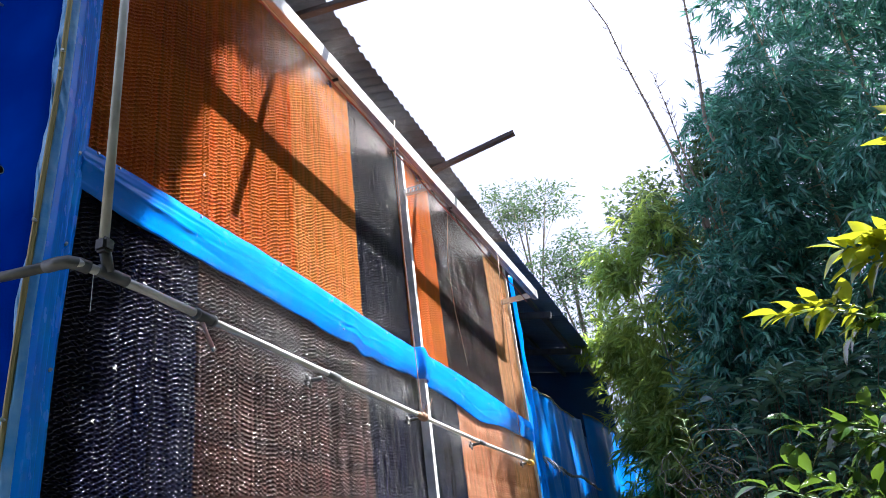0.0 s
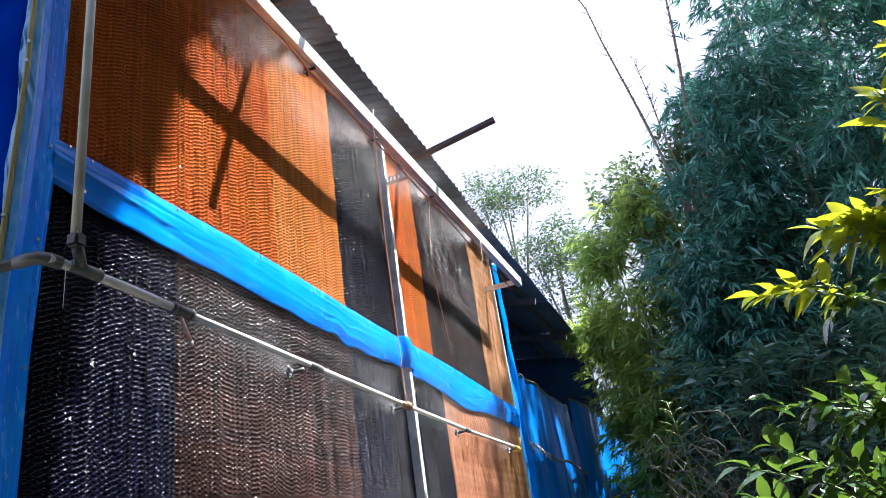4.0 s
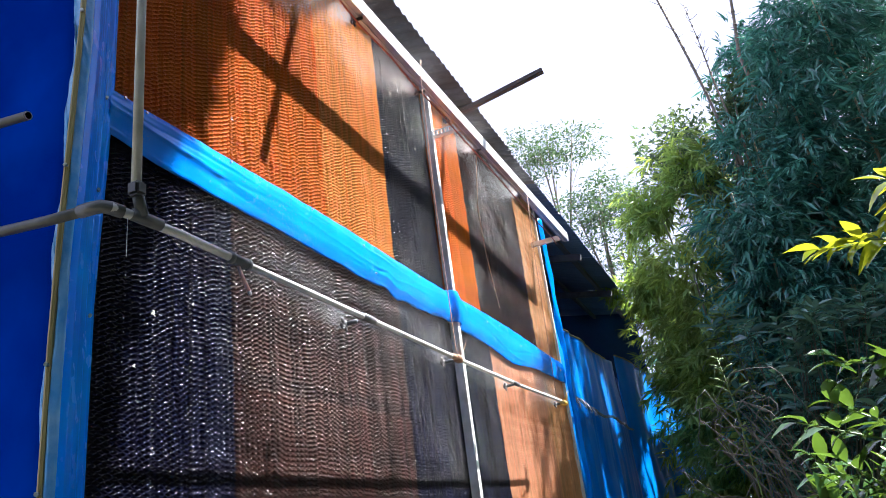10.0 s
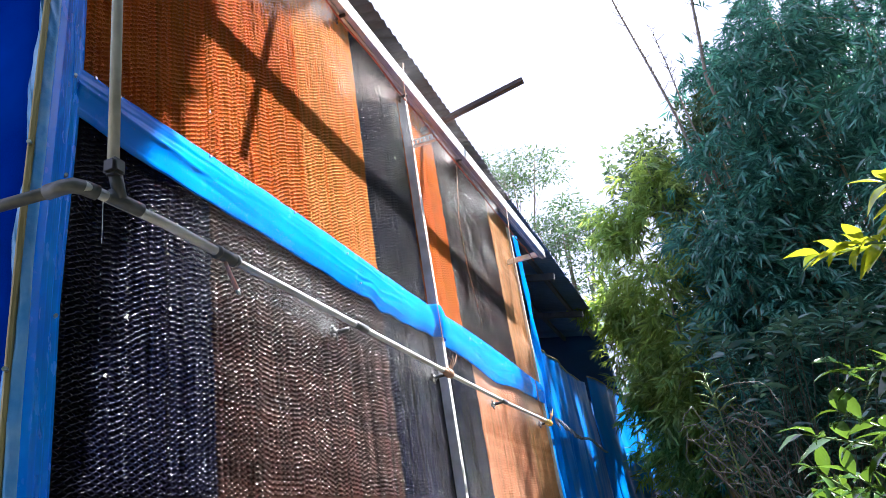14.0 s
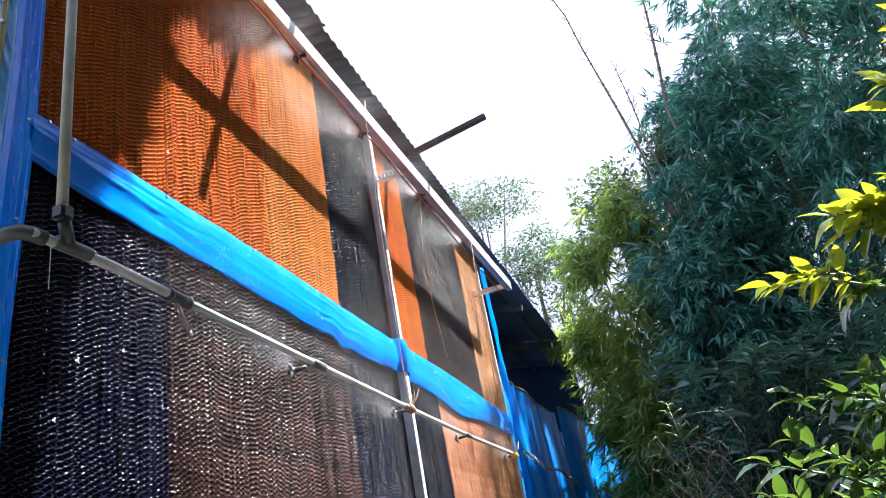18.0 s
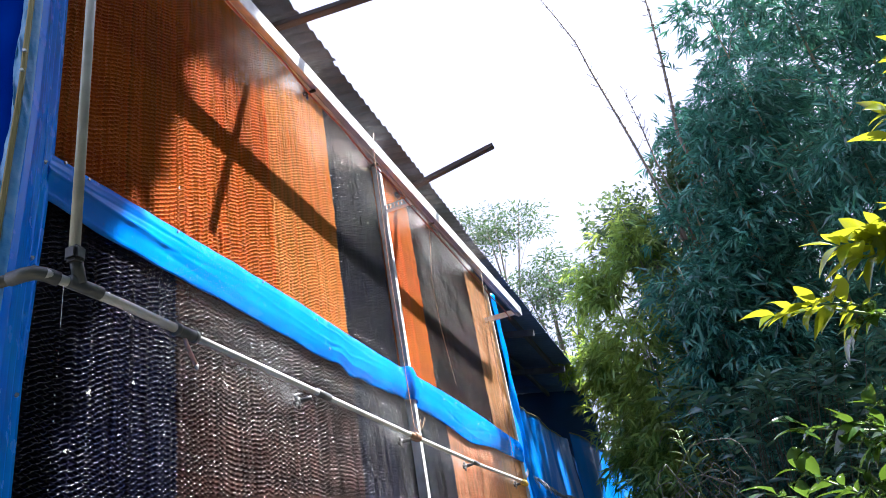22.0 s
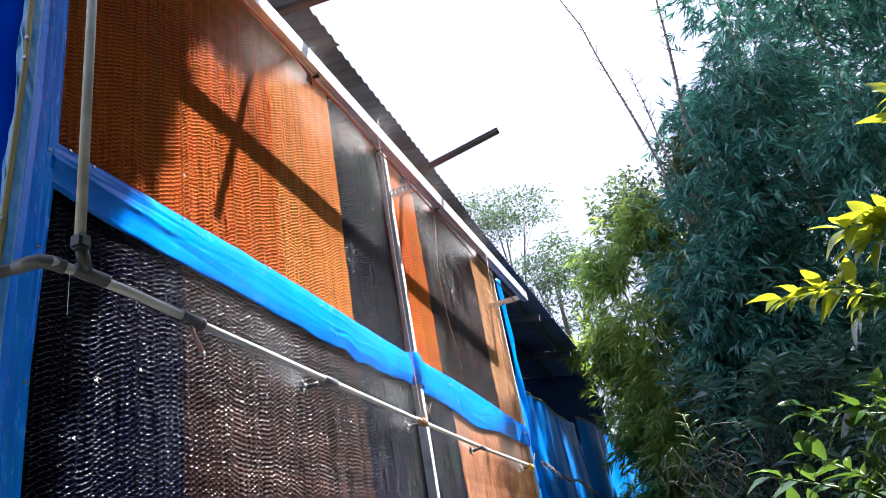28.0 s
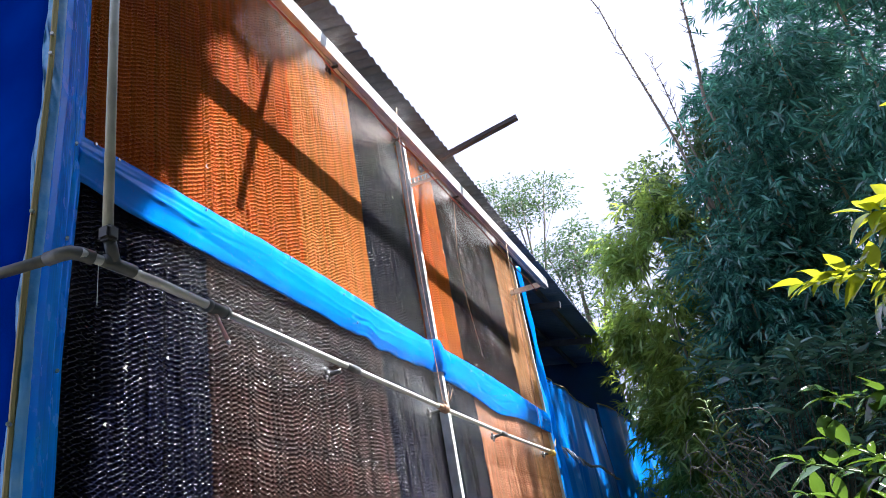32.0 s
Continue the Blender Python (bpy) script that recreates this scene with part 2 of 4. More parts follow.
M["beam"] = material("beam", (0.062, 0.055, 0.06), 0.7, grain=(0.09, 0.075, 0.075), grain_scale=20, wear=(0.05, 0.045, 0.045), wear_scale=6, bump=0.4, bump_scale=50, stretch=(0.15, 1, 1))
M["purlin"] = material("purlin", (0.10, 0.105, 0.14), 0.6, grain=(0.07, 0.075, 0.10), grain_scale=20, wear=(0.13, 0.13, 0.16), wear_scale=6, bump=0.3, bump_scale=50, stretch=(1, 0.15, 1))
M["dark_sheet"] = material("dark_sheet", (0.035, 0.045, 0.07), 0.7, grain=(0.028, 0.034, 0.055), grain_scale=120, wear=(0.045, 0.055, 0.085), wear_scale=2, bump=0.3, bump_scale=12)
M["tarp_matt"] = material("tarp_matt", (0.002, 0.20, 0.74), 0.32, spec=0.25, grain=(0.002, 0.175, 0.66), grain_scale=500, wear=(0.003, 0.24, 0.78), wear_scale=5, bump=0.2, bump_scale=14, translucent=(0.15, (0.001, 0.2, 0.8)))
# wall colour that holds the navy shade under the far eaves
M["navy_shade"] = material("navy_shade", (0.035, 0.075, 0.19), 0.8, spec=0.0, grain=(0.030, 0.062, 0.16), grain_scale=120, wear=(0.030, 0.09, 0.24), wear_scale=2, bump=0.3, bump_scale=12)
M["plinth"] = material("plinth", (0.30, 0.29, 0.27), 0.85, grain=(0.24, 0.235, 0.22), grain_scale=30, wear=(0.17, 0.17, 0.15), wear_scale=3, bump=0.4, bump_scale=60)
M["soil"] = material("soil", (0.17, 0.145, 0.11), 0.95, grain=(0.12, 0.105, 0.08), grain_scale=8, wear=(0.10, 0.11, 0.06), wear_scale=0.8, bump=0.8, bump_scale=6)
# teal holds the grove's hazy shade, the yellower copy its sunlit left edge
M["bamboo_leaf"] = material("bamboo_leaf", (0.056, 0.215, 0.180), 0.20, spec=0.7, grain=(0.078, 0.26, 0.20), grain_scale=3, island=0.55, translucent=(0.22, (0.14, 0.40, 0.22)))
M["bamboo_leaf_sunlit"] = material("bamboo_leaf_sunlit", (0.15, 0.30, 0.11), 0.25, spec=0.7, grain=(0.25, 0.36, 0.09), grain_scale=2, island=0.55, translucent=(0.50, (0.52, 0.64, 0.09)))
M["shrub_leaf"] = material("shrub_leaf", (0.075, 0.180, 0.168), 0.22, spec=0.8, grain=(0.09, 0.195, 0.155), grain_scale=4, island=0.5, translucent=(0.28, (0.13, 0.25, 0.07)))
M["olive_leaf"] = material("olive_leaf", (0.075, 0.15, 0.10), 0.26, spec=0.7, grain=(0.11, 0.165, 0.075), grain_scale=4, island=0.5, translucent=(0.3, (0.22, 0.30, 0.08)))
M["bright_leaf"] = material("bright_leaf", (0.050, 0.118, 0.030), 0.14, spec=0.8, coat=0.5, grain=(0.036, 0.092, 0.028), grain_scale=9, island=0.5, translucent=(0.27, (0.17, 0.29, 0.02)), bump=0.15, bump_scale=60)
M["yellow_leaf"] = material("yellow_leaf", (0.20, 0.27, 0.025), 0.15, spec=0.8, coat=0.5, grain=(0.13, 0.21, 0.025), grain_scale=9, island=0.4, translucent=(0.45, (0.52, 0.52, 0.02)), bump=0.15, bump_scale=60)
M["tree_leaf"] = material("tree_leaf", (0.055, 0.11, 0.065), 0.35, island=0.5, translucent=(0.28, (0.16, 0.27, 0.08)))
M["bark"] = material("bark", (0.16, 0.13, 0.10), 0.8, grain=(0.10, 0.08, 0.06), grain_scale=25, wear=(0.22, 0.19, 0.15), wear_scale=5, bump=0.6, bump_scale=40, stretch=(1, 1, 0.3))
M["culm"] = material("culm", (0.16, 0.17, 0.08), 0.45, grain=(0.12, 0.14, 0.06), grain_scale=10, wear=(0.24, 0.22, 0.14), wear_scale=3, stretch=(1, 1, 0.3))
M["dry_culm"] = material("dry_culm", (0.20, 0.16, 0.12), 0.7, grain=(0.14, 0.11, 0.08), grain_scale=10)
M["dark_stem"] = material("dark_stem", (0.035, 0.05, 0.03), 0.6, grain=(0.05, 0.06, 0.035), grain_scale=20)
M["green_stem"] = material("green_stem", (0.12, 0.20, 0.05), 0.45, grain=(0.09, 0.16, 0.04), grain_scale=30)
M["vine"] = material("vine", (0.15, 0.155, 0.15), 0.8, grain=(0.10, 0.105, 0.10), grain_scale=30, wear=(0.21, 0.205, 0.19), wear_scale=6, bump=0.4)
M["mist"] = material("mist", (0.9, 0.92, 0.95), 0.3, translucent=(0.5, (0.95, 0.97, 1.0)))
tree = M["mist"].node_tree
thin, clear = tree.nodes.new("ShaderNodeMixShader"), tree.nodes.new("ShaderNodeBsdfTransparent")
thin.inputs[0].default_value = 0.40
tree.links.new(clear.outputs[0], thin.inputs[1])
tree.links.new(tree.nodes["Material Output"].inputs[0].links[0].from_socket, thin.inputs[2])
tree.links.new(thin.outputs[0], tree.nodes["Material Output"].inputs[0])
rng = np.random.default_rng(7)

# ---- ground, plinth, building shell ----
def ground_height(x, y):
    return 0.05 * math.sin(x * 1.3 + y * 0.7) * min(1.0, max(0.0, (abs(x - 1.5) - 1.0)))


g = Mesh()
xs = [-600, -150, -40, -12] + [-6 + 0.6 * i for i in range(34)] + [22, 60, 200, 600]
ys = [-600, -150, -40, -12] + [-6 + 0.8 * i for i in range(34)] + [30, 60, 200, 600]
g.add([(x, y, ground_height(x, y) if abs(x) < 15 and abs(y) < 25 else 0.0) for y in ys for x in xs],
      [(j * len(xs) + i, j * len(xs) + i + 1, (j + 1) * len(xs) + i + 1, (j + 1) * len(xs) + i) for j in range(len(ys) - 1) for i in range(len(xs) - 1)])
solo("ground", g, M["soil"], "bare brown soil yard with patches of weeds", "ground", kind="structure", smooth=True)

PAD_LOW, STRIP_LOW, STRIP_TOP, PAD_TOP = 1.40, 2.80, 2.99, 4.36
w = Mesh().box((-0.30, 1.36, -0.2), (-0.004, 6.22, PAD_LOW), 0.01)
solo("wall_plinth", w, M["plinth"], "low grey cement plinth wall under the cooling pads", "wall", kind="structure")
w = Mesh().box((-0.36, 1.40, PAD_LOW), (-0.26, 6.18, 4.42))
solo("wall_back", w, M["dark_sheet"], "dark inner wall behind the cooling pads", "wall", kind="structure")
w = Mesh().box((-0.30, 6.26, -0.2), (-0.14, 10.85, 3.34))
solo("wall_side", w, M["navy_shade"], "wall behind the hung tarpaulin, navy for the shade under the eaves", "wall", kind="structure")
w = Mesh().add([(x, y, z) for y in (10.85, 10.95) for x, z in ((-6.0, -0.2), (0.10, -0.2), (0.10, 4.40), (-6.0, 5.60))],
               [(0, 1, 2, 3), (7, 6, 5, 4), (0, 4, 5, 1), (1, 5, 6, 2), (2, 6, 7, 3), (3, 7, 4, 0)])
solo("wall_gable", w, M["navy_shade"], "added far end wall, the shade under the roof put into its navy", "wall", kind="structure")
w = Mesh().box((-6.0, 1.42, -0.2), (-0.36, 1.52, 4.9))
solo("wall_end", w, M["dark_sheet"], "end wall of the shed behind the shade-darkened blue sheeting", "wall", kind="structure")
w = Mesh().box((-6.1, 1.42, -0.2), (-5.95, 10.85, 4.9))
solo("wall_far", w, M["plinth"], "plain rear wall of the shed", "wall", kind="structure")


# ---- cooling pads ----
PITCH, PERIOD, FLUTE, EDGE = 0.0125, 0.0152, 0.055, 0.0013
SHEETS = {}


def sheet_mesh(kind, height, variant, fine=4):
    """One corrugated sheet on edge: its cut front edge is an upright wave, its flutes run back at a slant."""
    key = (kind, round(height, 3), variant, fine)
    if key in SHEETS:
        return SHEETS[key]
    r = np.random.default_rng(100 + variant)
    steps = int(height / PERIOD * fine)
    n = steps + 1
    zz = np.linspace(0, height, n)
    phase = math.pi * (variant % 2) + r.normal(0, 0.2)
    warp = np.interp(zz, np.linspace(0, height, 9), r.normal(0, 0.38, 9))
    amp = 0.0063 * (1 + 0.10 * r.normal())
    yy = amp * np.sin(2 * math.pi * zz / PERIOD + phase + warp)
    xx = 0.0020 * np.interp(zz, np.linspace(0, height, 30), r.normal(0, 1, 30))
    slope = 0.045 if variant % 2 else 0.012
    e = EDGE * (0.7 + 0.6 * r.random(n))
    V = np.concatenate([np.stack([xx - FLUTE, yy - e, zz + slope], 1), np.stack([xx, yy - e, zz], 1), np.stack([xx, yy + e, zz], 1), np.stack([xx - FLUTE, yy + e, zz + slope], 1)])
    k = np.arange(steps)
    Q = np.concatenate([np.stack([a * n + k, (a + 1) * n + k, (a + 1) * n + k + 1, a * n + k + 1], 1) for a in range(3)])
    SHEETS[key] = soup("fluted_sheet", V, Q, M[kind])
    SHEETS[key].polygons.foreach_set("use_smooth", np.ones(len(Q), bool))
    return SHEETS[key]


UPPER = [(1.405, 1.995, "pad_orange"), (2.0, 2.595, "pad_orange"), (2.6, 3.195, "pad_amber"), (3.2, 3.785, "pad_black"),
         (3.825, 4.345, "pad_orange"), (4.35, 4.935, "pad_umber"), (4.94, 5.525, "pad_umber"), (5.53, 6.12, "pad_tan")]
LOWER = [(1.405, 1.995, "pad_black"), (2.0, 2.595, "pad_umber"), (2.6, 3.195, "pad_umber"), (3.2, 3.785, "pad_black"),
         (3.825, 4.42, "pad_black"), (4.425, 5.0, "pad_rose"), (5.005, 5.525, "pad_rose"), (5.53, 6.12, "pad_tan")]
WORDS = {"pad_orange": "rust-orange", "pad_amber": "light amber-orange", "pad_tan": "pale tan", "pad_rose": "haze-paled pinkish-tan", "pad_black": "black-faced", "pad_umber": "dark umber-brown"}
PADS = []
for row, low, high, where in ((UPPER, STRIP_LOW + 0.08, PAD_TOP, "above the blue strip"), (LOWER, PAD_LOW, STRIP_LOW + 0.07, "below the blue strip")):
    for y0, y1, kind in row:
        pad = thing("cooling_pad", f"{WORDS[kind]} wet corrugated cellulose cooling pad {where}", "cooling pad", "cooling pads in the wall", (0, y0, low))
        PADS.append((pad, y1 - y0, high - low, kind))
        part("backing", Mesh().box((-0.10, 0.0, 0.0), (-0.053, y1 - y0, high - low)), M[kind], pad)


# ---- posts, rail and brackets ----
def channel(y0, y1, z0, z1, x0, x1, wall=0.003):
    """An upright channel with two lips."""
    m = Mesh()
    m.box((x1 - wall, y0, z0), (x1, y1, z1), 0.001)
    m.box((x0, y0, z0), (x1 - wall, y0 + wall, z1))
    m.box((x0, y1 - wall, z0), (x1 - wall, y1, z1))
    return m


post = thing("frame_post", "galvanised steel channel post between the two pad bays", "post", at=(0, 0, 0))
part("web", channel(3.788, 3.823, 0.0, 4.33, 0.004, 0.05), M["galvanised"], post)
for k in range(4):
    part("bolt", Mesh().tube([(0.05, 3.806, 4.10 - 0.03 * k), (0.054, 3.806, 4.10 - 0.03 * k)], 0.005, 8), M["pin"], post)
end_post = thing("end_post", "thin galvanised edge trim at the end of the pads", "post")
part("trim", Mesh().box((-0.02, 6.122, 0.0), (0.02, 6.142, 4.33), 0.002), M["galvanised"], end_post)

RAIL_A, RAIL_B = Vector((0.235, 0.95, 3.885)), Vector((0.312, 5.94, 3.885))
rail = thing("steel_rail", "bright galvanised steel channel rail under the eaves", "rail")
yaw = math.atan2(RAIL_A.x - RAIL_B.x, RAIL_B.y - RAIL_A.y)
rail.location, rail.rotation_euler = RAIL_A, (0, 0, yaw)
length = (RAIL_B - RAIL_A).length
part("face", Mesh().box((-0.003, 0, 0), (0.0, length, 0.075), 0.001), M["galvanised"], rail)
part("bottom_flange", Mesh().box((-0.028, 0, 0.0), (-0.0035, length, 0.003)), M["zinc"], rail)
part("top_flange", Mesh().box((-0.028, 0, 0.072), (-0.0035, length, 0.075)), M["zinc"], rail)
part("bottom_lip", Mesh().box((-0.031, 0, -0.004), (-0.0285, length, 0.012)), M["galvanised"], rail)
part("hanging_angle", Mesh().box((-0.052, 0, 0.010), (-0.049, length, 0.030)).box((-0.0485, 0, 0.010), (-0.034, length, 0.0125)), M["zinc"], rail, "thin zinc angle behind the rail")


def bracket(y, x0, x1, z, slots=True):
    b = thing("rail_bracket", f"{'perforated' if slots else 'plain'} galvanised steel bracket holding the rail", "bracket", "rail brackets", (0, y, z))
    m = Mesh()
    m.box((x0, 0, 0), (x1, 0.004, 0.008 if slots else 0.038))
    n = 8
    if slots:
        m.box((x0, 0, 0.030), (x1, 0.004, 0.038))
    for k in range(n + 1 if slots else 0):
        xa = x0 + (x1 - x0) * k / n
        m.box((max(x0, xa - 0.007), 0, 0.008), (min(x1, xa + 0.007), 0.004, 0.030))
    part("web_plate", m, M["galvanised"], b)
    part("flange", Mesh().box((x0, 0.0045, 0.0), (x1, 0.03, 0.003)), M["galvanised"], b)


bracket(3.79, 0.051, 0.245, 3.925)
bracket(5.90, -0.02, 0.275, 3.905, False)
bracket(1.62, -0.02, 0.21, 3.925)


# ---- roof ----
def roof_sheet(y0, wide, x_eave, z_eave, rise=0.20, run=6.2):
    m = Mesh()
    n = int(wide / 0.0125)

    def at(u, v):
        y = y0 + u * wide
        x = x_eave - v * run
        return (x, y, z_eave + rise * v * run + 0.010 * math.sin(2 * math.pi * (y0 + u * wide) / 0.076) + 0.004 * math.sin(v * 30 + y0 * 7))

    m.grid(at, n, 10)
    ob = part("roof_sheet", m, M["roof"] if y0 < 5.8 else M["roof_skylit"], roof, smooth=True)
    thick(ob, 0.0015)


roof = tagged(new("roof"), "weathered grey corrugated metal roof with a ragged eave", "roof", kind="structure")
EAVE = [(0.85, 0.165, 4.45), (1.58, 0.17, 4.45), (2.30, 0.165, 4.452), (3.02, 0.145, 4.455), (3.74, 0.15, 4.455), (4.46, 0.145, 4.45),
        (5.18, 0.14, 4.445), (5.90, 0.145, 4.435), (6.62, 0.155, 4.425), (7.34, 0.15, 4.425), (8.06, 0.155, 4.42), (8.78, 0.155, 4.42), (9.50, 0.16, 4.415), (10.22, 0.16, 4.41)]
for i, (y, x, z) in enumerate(EAVE):
    roof_sheet(y - 0.03, 0.80, x, z + 0.004 * (i % 2))

for k, x in enumerate((-0.05, -0.46, -1.15, -1.9)):
    z = 4.405 + 0.20 * (0.155 - x) - 0.05
    m = Mesh().box((x - 0.02, 6.3, z - 0.035), (x + 0.02, 10.84, z + 0.02), 0.003)
    solo("purlin", m, M["purlin"], "dark timber purlin under the corrugated roof", "purlin", "purlins")
for y in (7.6, 9.2):
    m = Mesh().box((-2.6, y - 0.025, -0.07), (0.10, y + 0.025, 0.0), 0.004)
    ob = solo("rafter", m, M["purlin"], "dark timber rafter carrying the purlins", "rafter", "rafters")
    ob.matrix_world = pose(0, 0, 4.35, 0, math.degrees(math.atan(0.20)), 0)

for a, b in (((-0.3, 2.60, 4.37), (0.70, 2.60, 4.27)), ((-0.3, 4.16, 4.19), (0.69, 4.20, 4.385))):
    m = Mesh()
    d = (Vector(b) - Vector(a))
    bm_len = d.length
    m.box((0, -0.02, -0.015), (bm_len, 0.02, 0.015), 0.003)
    ob = solo("roof_beam", m, M["beam"], "dark weathered timber beam poking out past the eave", "beam", "roof beams")
    ob.matrix_world = Matrix.Translation(a) @ d.to_track_quat("X", "Z").to_matrix().to_4x4()


# ---- blue sheeting ----
def ridged(a, b, c, power=5):
    return (1 - min(1.0, abs(2.2 * noise.noise(Vector((a, b, c)))))) ** power


def strip_at(u, v):
    y = 1.465 + u * 4.69
    top = 2.970 + 0.006 * math.sin(y * 3.1) - 0.03 * max(0.0, y - 5.2) + 0.004 * noise.noise(Vector((y * 9, 1, 2)))
    low = (2.803 - 0.028 * min(1.0, max(0.0, y - 2.2)) + 0.07 * max(0.0, 1.75 - y) + 0.017 * math.exp(-((y - 3.03) / 0.06) ** 2) - 0.014 * math.exp(-((y - 3.14) / 0.06) ** 2)
           + 0.015 * math.exp(-((y - 3.7) / 0.15) ** 2) - 0.045 * math.exp(-((y - 4.8) / 0.35) ** 2) + 0.007 * noise.noise(Vector((y * 7, 5, 2))))
    bulge = 0.014 * math.sin(math.pi * v) ** 0.8
    front = 0.042 * math.exp(-((y - 3.805) / 0.045) ** 6)
    slack = 0.35 + 1.2 * math.exp(-((y - 1.6) / 0.35) ** 2) + 0.7 * math.exp(-((y - 5.0) / 0.6) ** 2) + 0.7 * math.exp(-((y - 3.05) / 0.25) ** 2)
    crease = 0.007 * noise.noise(Vector((y * 0.7, v * 2.4, 6))) + slack * (0.0035 * ridged(y * 0.8 + v * 0.6, v * 2.6 + y * 0.5, 16, 6) - 0.003 * ridged(y * 1.1 - v * 0.8, v * 3.0 - y * 0.4, 26, 8))
    pinch = 0.007 * math.exp(-((y - 2.97) / 0.05) ** 2 - ((v - 0.3) / 0.3) ** 2)
    edge_curl = 0.006 * max(0.0, 1 - v / 0.08) * noise.noise(Vector((y * 6, 9, 3)))
    return (0.016 + bulge + crease * (0.25 + math.sin(math.pi * v)) + front - pinch + edge_curl, y, low + (top - low) * v)


strip = thing("tarpaulin_strip", "bright blue glossy tarpaulin strip tacked across the pads", "tarpaulin")
ob = part("sheet", Mesh().grid(strip_at, 520, 30), M["tarp"], strip, smooth=True)
thick(ob, 0.001)
for y, v in ((1.52, 0.93), (1.58, 0.18), (1.60, 0.9), (1.965, 0.9), (2.45, 0.92), (2.84, 0.8), (2.93, 0.25), (3.4, 0.9), (4.35, 0.7), (4.6, 0.85), (5.0, 0.6), (5.6, 0.85), (6.0, 0.5)):
    p = Vector(strip_at((y - 1.465) / 4.69, v))
    part("tack", Mesh().tube([p + Vector((-0.004, 0, 0)), p + Vector((0.004, 0, 0)), p + Vector((0.006, 0, 0))], 0.0042, 10), M["pin"], strip, "shiny metal tack")

CORNER = [(-5.8, 1.40), (-0.6, 1.34), (-0.10, 1.315), (0.05, 1.302), (0.115, 1.312)]
FACE = [(0.085, 1.287), (0.118, 1.280), (0.128, 1.292), (0.118, 1.325), (0.085, 1.375), (0.045, 1.430), (0.010, 1.485)]


def curve_at(pts, u):
    lens = [0.0]
    for a, b in zip(pts, pts[1:]):
        lens.append(lens[-1] + math.dist(a, b))
    s = u * lens[-1]
    for i in range(len(pts) - 1):
        if s <= lens[i + 1] or i == len(pts) - 2:
            k = (s - lens[i]) / (lens[i + 1] - lens[i])
            return [p + (q - p) * k for p, q in zip(pts[i], pts[i + 1])]


def corner_sheet(pts, nu, mat, name, label, z0=0.0, z1=4.3, amount=1.0):
    def at(u, v):
        x, y = curve_at(pts, u)
        z = z0 + (z1 - z0) * v
        k = amount * (noise.noise(Vector((x * 9 + y * 14, z * 0.9, 3))) * 0.018 + noise.noise(Vector((x * 25 + y * 30, z * 3, 8))) * 0.006)
        return (x + k * 0.7, y - k * 0.7, z)
    holder = thing(name, label, "tarpaulin")
    thick(part("sheet", Mesh().grid(at, nu, 90), mat, holder, smooth=True), 0.001)
    return holder


def face_at(u, v):
    """The wrap round the corner: a ragged flap, the bend under the batten, then long upright creases to its far edge."""
    z = 4.3 * v
    x, y = curve_at(FACE, u)
    high = min(1.0, max(0.0, (z - 2.35) / 0.6))
    x += 0.018 * high * math.sin(math.pi * min(1.0, u * 1.6 + 0.2))
    y += (0.012 * high - 0.018 * (1 - high)) * u
    flap = max(0.0, 1 - u / 0.22)
    x += flap * (0.012 * noise.noise(Vector((z * 6, 2, 1))) + 0.006 * noise.noise(Vector((z * 23, 2, 1))))
    crumple = 0.4 + 1.6 * math.exp(-((z - 3.05) / 0.12) ** 2) + 0.6 * math.exp(-((z - 2.86) / 0.2) ** 2)
    k = flap * crumple * (0.012 * ridged(z * 9 + u * 8, u * 6, 4) + 0.008 * noise.noise(Vector((u * 14, z * 16, 5))))
    sway = 0.05 * noise.noise(Vector((z * 0.8, 7, 2)))
    for c, w, h in ((0.50, 0.020, 0.008), (0.58, 0.014, 0.006), (0.74, 0.022, 0.009), (0.93, 0.030, 0.012)):
        k += h * (0.55 + 0.8 * noise.noise(Vector((z * 0.7, c * 20, 3)))) * math.exp(-((u - c - sway * (1 - u)) / w) ** 2)
    k += 0.005 * noise.noise(Vector((u * 6, z * 2.2, 9))) + 0.004 * crumple * ridged(u * 5 + z * 1.5, z * 3.5 - u * 2, 14) * min(1.0, 4 * max(0.0, u - 0.25))
    return (x + k * 0.75, y - k * 0.65, z)


corner = thing("corner_tarpaulin", "glossy creased blue tarpaulin wrapped round the corner of the shed", "tarpaulin")
thick(part("sheet", Mesh().grid(lambda u, v: face_at(0.20 + 0.80 * u, v), 96, 420), M["tarp_corner"], corner, smooth=True), 0.001)
thick(part("flap", Mesh().grid(lambda u, v: face_at(0.20 * u, v), 22, 420), M["tarp_worn_skylit"], corner, "faded crumpled edge flap, paler for the sky light it catches", smooth=True), 0.001)
end_sheet = corner_sheet(CORNER, 80, M["tarp_shaded"], "end_tarpaulin", "blue tarpaulin covering the end wall, its shade put into the colour", amount=0.6)
part("hem", Mesh().tube([(-0.30 + 0.004 * math.sin(i * 1.7), 1.305, 0.1 + 0.2 * i) for i in range(21)], 0.009, 6), M["tarp_shaded"], end_sheet, "rolled seam", smooth=True)
for z in (1.8, 2.6, 3.4, 4.1):
    part("tack", Mesh().tube([(-0.16, 1.305, z), (-0.16, 1.293, z)], 0.0040, 10), M["pin"], end_sheet, "shiny metal tack")


def batten_x(z):
    return 0.112 + 0.026 * min(1.0, max(0.0, (z - 2.3) / 0.7)) + 0.003 * math.sin(z * 2.2)


